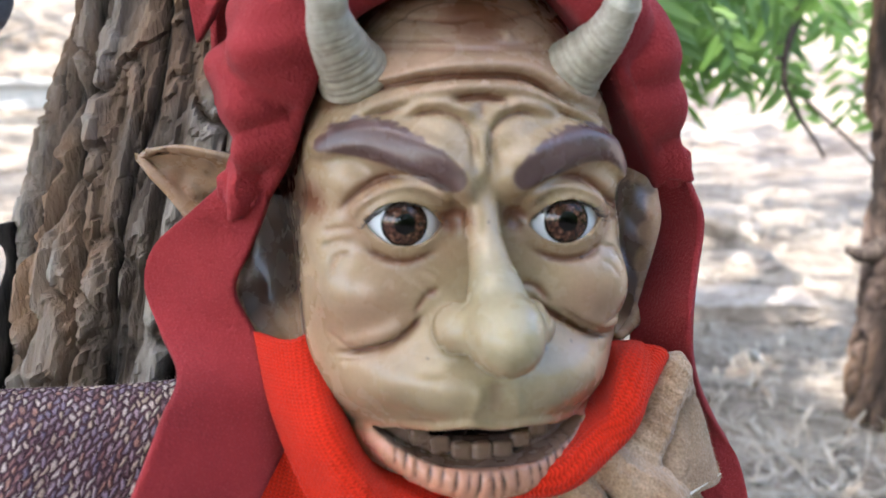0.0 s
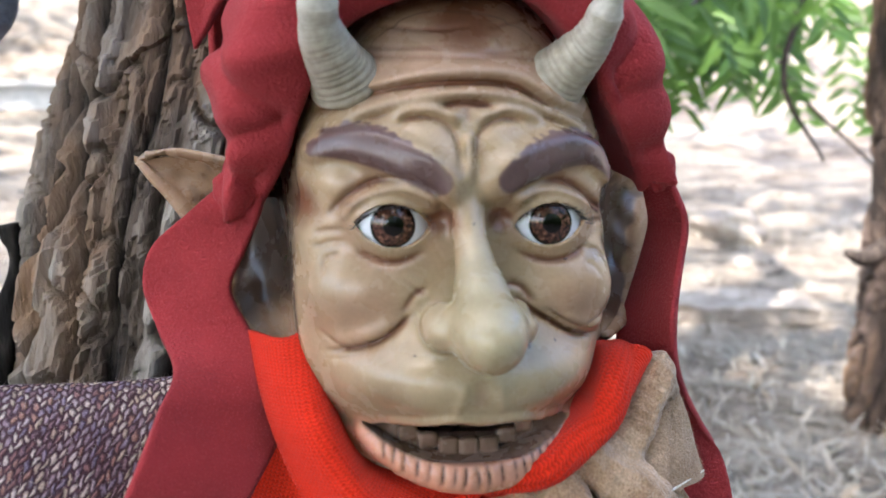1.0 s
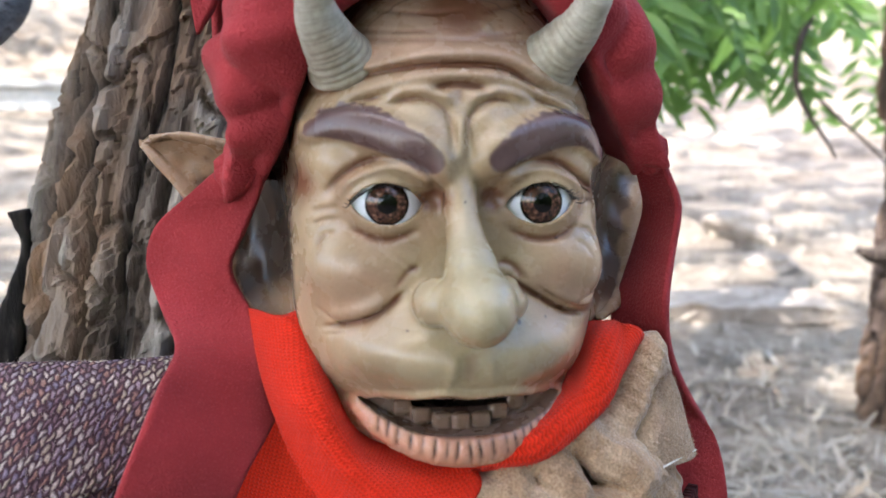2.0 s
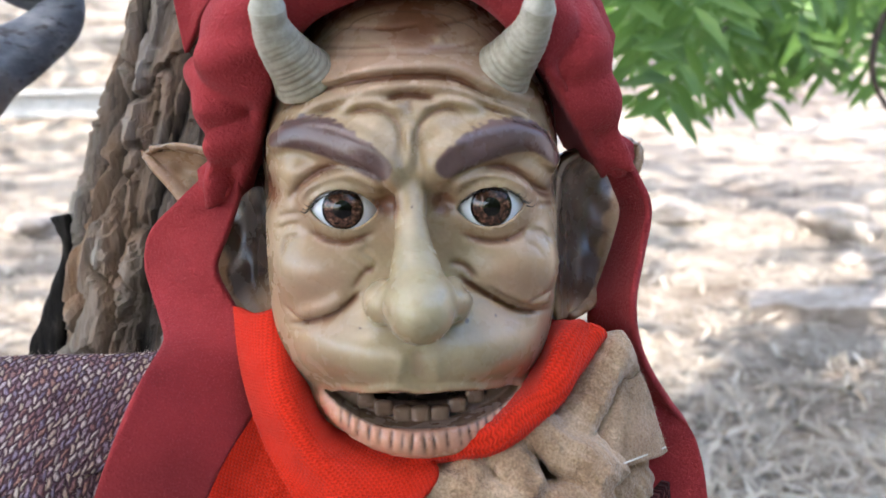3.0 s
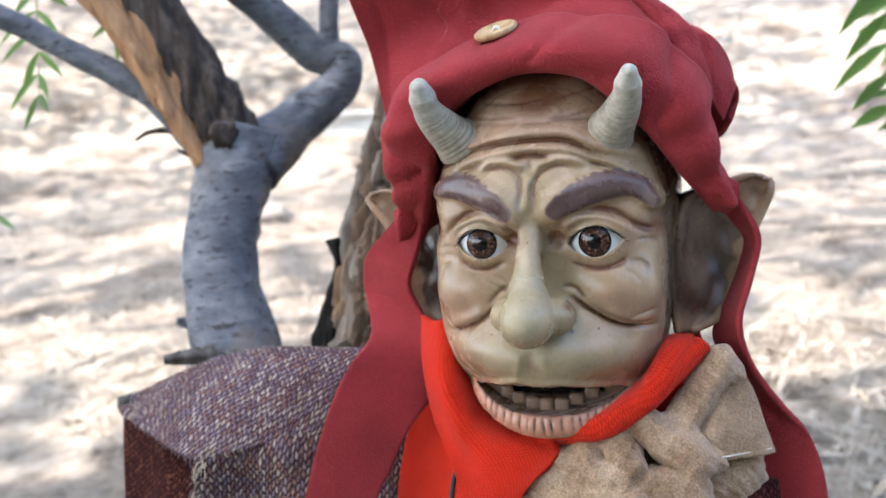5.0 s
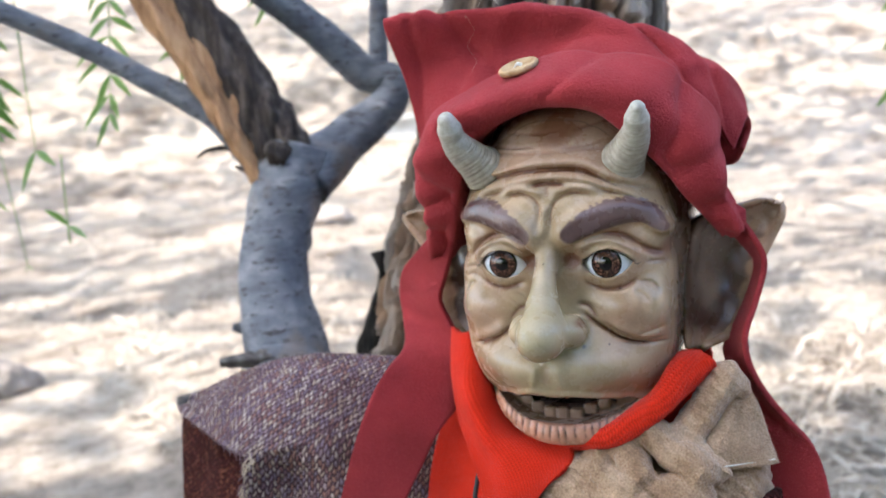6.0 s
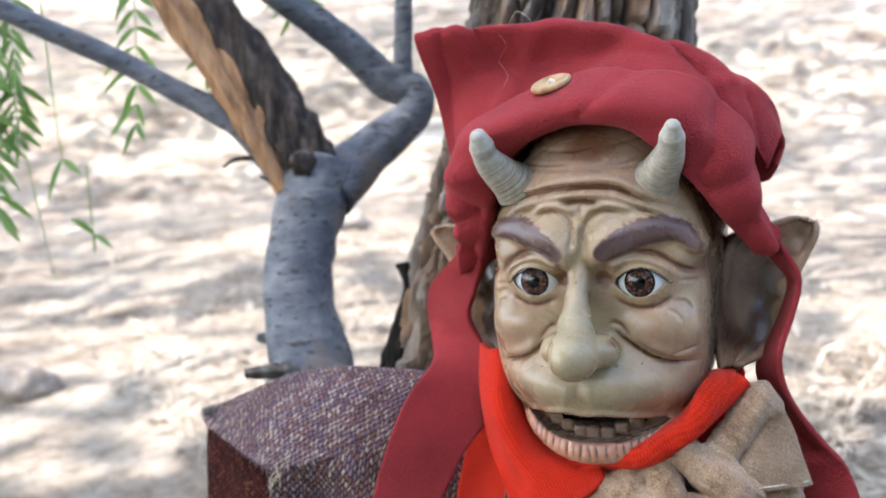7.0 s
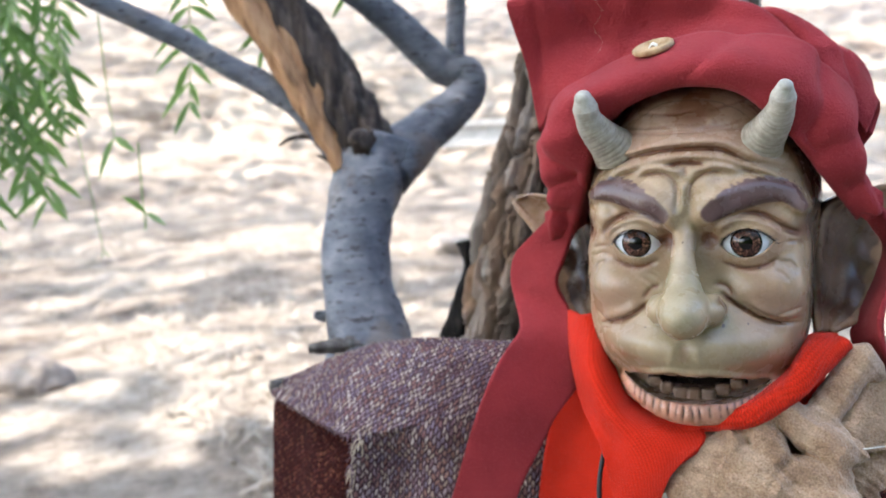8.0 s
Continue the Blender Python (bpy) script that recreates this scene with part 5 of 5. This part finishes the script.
def splintered(seed):
    rng = random.Random(seed)
    cuts = [rng.uniform(0.55, 1.15) for _ in range(12)]

    def rough(u, a):
        k = a / 6.2832 * 12
        return 0.75 * (cuts[int(k) % 12] * (1 - k % 1) + cuts[(int(k) + 1) % 12] * (k % 1)) + 0.2 + 0.07 * math.sin(40 * u + 5 * a) + 0.16 * noise.noise(Vector((3 * math.cos(a), 3 * math.sin(a), 9 * u + seed))) + 0.08 * noise.noise(Vector((9 * math.cos(a), 9 * math.sin(a), 24 * u + seed)))
    return rough


BROKEN = [(-0.333, 0.486, 0.505), (-0.352, 0.481, 0.548), (-0.378, 0.471, 0.602), (-0.425, 0.452, 0.685), (-0.45, 0.445, 0.73)]
part("broken_limb", tube(BROKEN, [0.028, 0.0265, 0.024, 0.020, 0.016], 72, 28, splintered(2)), DARK_WOOD, small, "split dark weathered limb stump")
part("torn_strip", tube([(x - 0.012, y - 0.021, z - 0.008) for x, y, z in BROKEN], [0.010, 0.0145, 0.0155, 0.0155, 0.010], 56, 28, splintered(5)), RAW_WOOD, small, "torn strip of pale orange wood")
part("knot", tube([(-0.325, 0.470, 0.515), (-0.327, 0.462, 0.520), (-0.33, 0.456, 0.522)], [0.017, 0.0125, 0.006], 20, 8, splintered(7)), DARK_WOOD, small, "cracked brown knot in the fork")
part("stub", tube([(-0.347, 0.425, 0.372), (-0.353, 0.418, 0.374)], [0.007, 0.004], 10, 4, splintered(8)), GREY_BARK, small)
for pts, r in (([(-0.345, 0.475, 0.50), (-0.372, 0.462, 0.523), (-0.392, 0.452, 0.525), (-0.405, 0.448, 0.519)], [0.004, 0.003, 0.002, 0.001]),
               ([(-0.345, 0.475, 0.49), (-0.362, 0.466, 0.503), (-0.372, 0.460, 0.509)], [0.004, 0.003, 0.001])):
    part("twig", tube(pts, r, 8, 8), DARK_WOOD, small)
for name, pts, r in (("dead_stick", [(-0.306, 0.312, 0.345), (-0.291, 0.346, 0.346), (-0.284, 0.376, 0.348), (-0.272, 0.404, 0.35)], [0.006, 0.008, 0.011, 0.014]),
                     ("dead_stick", [(-0.31, 0.36, 0.362), (-0.296, 0.372, 0.362), (-0.28, 0.392, 0.36)], [0.004, 0.006, 0.010])):
    part(name, tube(pts, r, 12, 8, splintered(len(pts))), STICK, small, "grey dead side stick")
HANG = [([(-0.70, 0.40, 0.74), (-0.70, 0.39, 0.64), (-0.69, 0.385, 0.50)], 16, 0.035), ([(-0.72, 0.40, 0.75), (-0.725, 0.39, 0.62), (-0.715, 0.38, 0.53)], 15, 0.035),
        ([(-0.68, 0.42, 0.72), (-0.672, 0.40, 0.60), (-0.668, 0.39, 0.48)], 15, 0.034), ([(-0.75, 0.44, 0.75), (-0.75, 0.43, 0.62), (-0.74, 0.42, 0.50)], 14, 0.04),
        ([(-0.71, 0.46, 0.74), (-0.705, 0.45, 0.64), (-0.70, 0.44, 0.56)], 14, 0.036), ([(-0.76, 0.40, 0.74), (-0.77, 0.39, 0.62), (-0.765, 0.38, 0.50)], 14, 0.04),
        ([(-0.52, 0.47, 0.74), (-0.515, 0.46, 0.66), (-0.505, 0.44, 0.565)], 7, 0.034), ([(-0.47, 0.50, 0.74), (-0.465, 0.50, 0.68), (-0.455, 0.49, 0.61)], 6, 0.026),
        ([(-0.69, 0.35, 0.74), (-0.695, 0.35, 0.66), (-0.70, 0.345, 0.57)], 14, 0.036), ([(-0.73, 0.36, 0.74), (-0.735, 0.36, 0.60), (-0.725, 0.35, 0.47)], 16, 0.038),
        ([(-0.42, 0.56, 0.76), (-0.41, 0.56, 0.71), (-0.40, 0.56, 0.665)], 5, 0.026)]
for k, (pts, n, l) in enumerate(HANG):
    part("frond", frond(pts, n + 3, l * 1.15, 40 + k, 0.09), LEAF, small, "hanging frond of narrow green leaflets")
for k, (pts, n, l, st) in enumerate((([(-0.60, 0.42, 0.70), (-0.585, 0.41, 0.60), (-0.568, 0.40, 0.536)], 1, 0.04, 1.0), ([(-0.56, 0.42, 0.53), (-0.55, 0.41, 0.45), (-0.54, 0.405, 0.463)], 1, 0.035, 1.0),
                                     ([(-0.62, 0.39, 0.72), (-0.61, 0.385, 0.60), (-0.575, 0.38, 0.43)], 1, 0.01, 1.0))):
    part("frond", frond(pts, n, l, 60 + k, start=st), LEAF, small, "thin stem with a few leaflets")

third = empty("tree", pose(0, 0, 0), "slender brown tree trunk with leafy low branches", "tree")
bark_part("trunk", third, BARK_FAR, [(0.80, 1.46, -0.05), (0.80, 1.47, 0.2), (0.805, 1.49, 0.38), (0.80, 1.54, 0.66), (0.84, 1.6, 1.2), (0.9, 1.7, 2.2)], [0.11, 0.09, 0.088, 0.08, 0.07, 0.05], 0.012, sides=80, rows=120, seed=9, plates=12)
part("stub", tube([(0.74, 1.46, 0.26), (0.69, 1.45, 0.24), (0.655, 1.44, 0.25)], [0.022, 0.014, 0.006], 10, 6), DARK_WOOD, third)
for k, pts in enumerate(([(0.84, 1.6, 1.25), (0.6, 1.4, 0.95), (0.36, 1.2, 0.66), (0.24, 1.05, 0.56)], [(0.84, 1.6, 1.1), (0.66, 1.5, 0.8), (0.52, 1.4, 0.55), (0.60, 1.42, 0.40)], [(0.84, 1.6, 1.3), (0.5, 1.3, 1.0), (0.34, 1.1, 0.72)])):
    part("branch", tube(pts, [0.012, 0.008, 0.005, 0.002], 8, 8), DARK_WOOD, third)
rng = random.Random(77)
for k in range(46):
    bx = rng.uniform(0.14, 0.60)
    by = 1.02 + (bx - 0.14) * 1.1 + rng.uniform(-0.1, 0.45)
    top = 0.78 + rng.uniform(-0.1, 0.1)
    low = rng.uniform(0.48, 0.62)
    part("frond", frond([(bx, by, top), (bx + rng.uniform(-0.04, 0.04), by, (top + low) / 2), (bx + rng.uniform(-0.05, 0.05), by - 0.03, low)], 11, 0.055, 100 + k, 0.13), LEAF, third, "hanging frond of green leaflets")

for k in range(36):
    bx = rng.uniform(0.5, 1.9)
    by = 2.0 + rng.uniform(0, 1.4)
    top = rng.uniform(0.95, 1.25)
    low = rng.uniform(0.42, 0.85)
    part("frond", frond([(bx, by, top), (bx + rng.uniform(-0.08, 0.08), by, (top + low) / 2), (bx + rng.uniform(-0.1, 0.1), by - 0.05, low)], 12, 0.085, 200 + k, 0.15), LEAF, third, "hanging frond of green leaflets")
for pts in ([(0.9, 1.7, 1.6), (1.1, 2.1, 1.25), (1.3, 2.5, 1.1)], [(0.86, 1.64, 1.4), (0.9, 2.0, 0.9), (0.8, 2.2, 0.6), (1.1, 2.3, 0.32)], [(0.9, 1.7, 1.7), (0.8, 2.2, 1.3), (0.6, 2.6, 1.15)]):
    part("branch", tube(pts, [0.018, 0.012, 0.007, 0.004], 8, 8), DARK_WOOD, third)


def bush(x, y, size, seed):
    """Dense unseen shrub added behind the walk to block low light on the face."""
    thing = empty("bush", pose(x, y, 0), "unseen dense green shrub added to block light behind the camera", "bush", group="shrubs")
    part("foliage", crown_leaves((0, 0, size * 0.55), (size, size * 0.6, size * 0.95), 2600, seed, 0.22), LEAF, thing)
    for k in range(4):
        part("stem", tube([(0.1 * k - 0.15, 0, -0.03), (0.15 * k - 0.2, 0.1, size * 0.4), (0.3 * k - 0.45, 0.1 * k, size * 0.8)], [0.03, 0.02, 0.01], 8, 5), DARK_WOOD, thing)


# added shrubs stand behind and right, so light enters from the left
for k, (bx, by, bs) in enumerate(((0.5, -3.6, 1.2), (1.8, -2.8, 1.5), (2.9, -1.4, 1.7), (3.5, 0.2, 1.6))):
    bush(bx, by, bs, 300 + k)
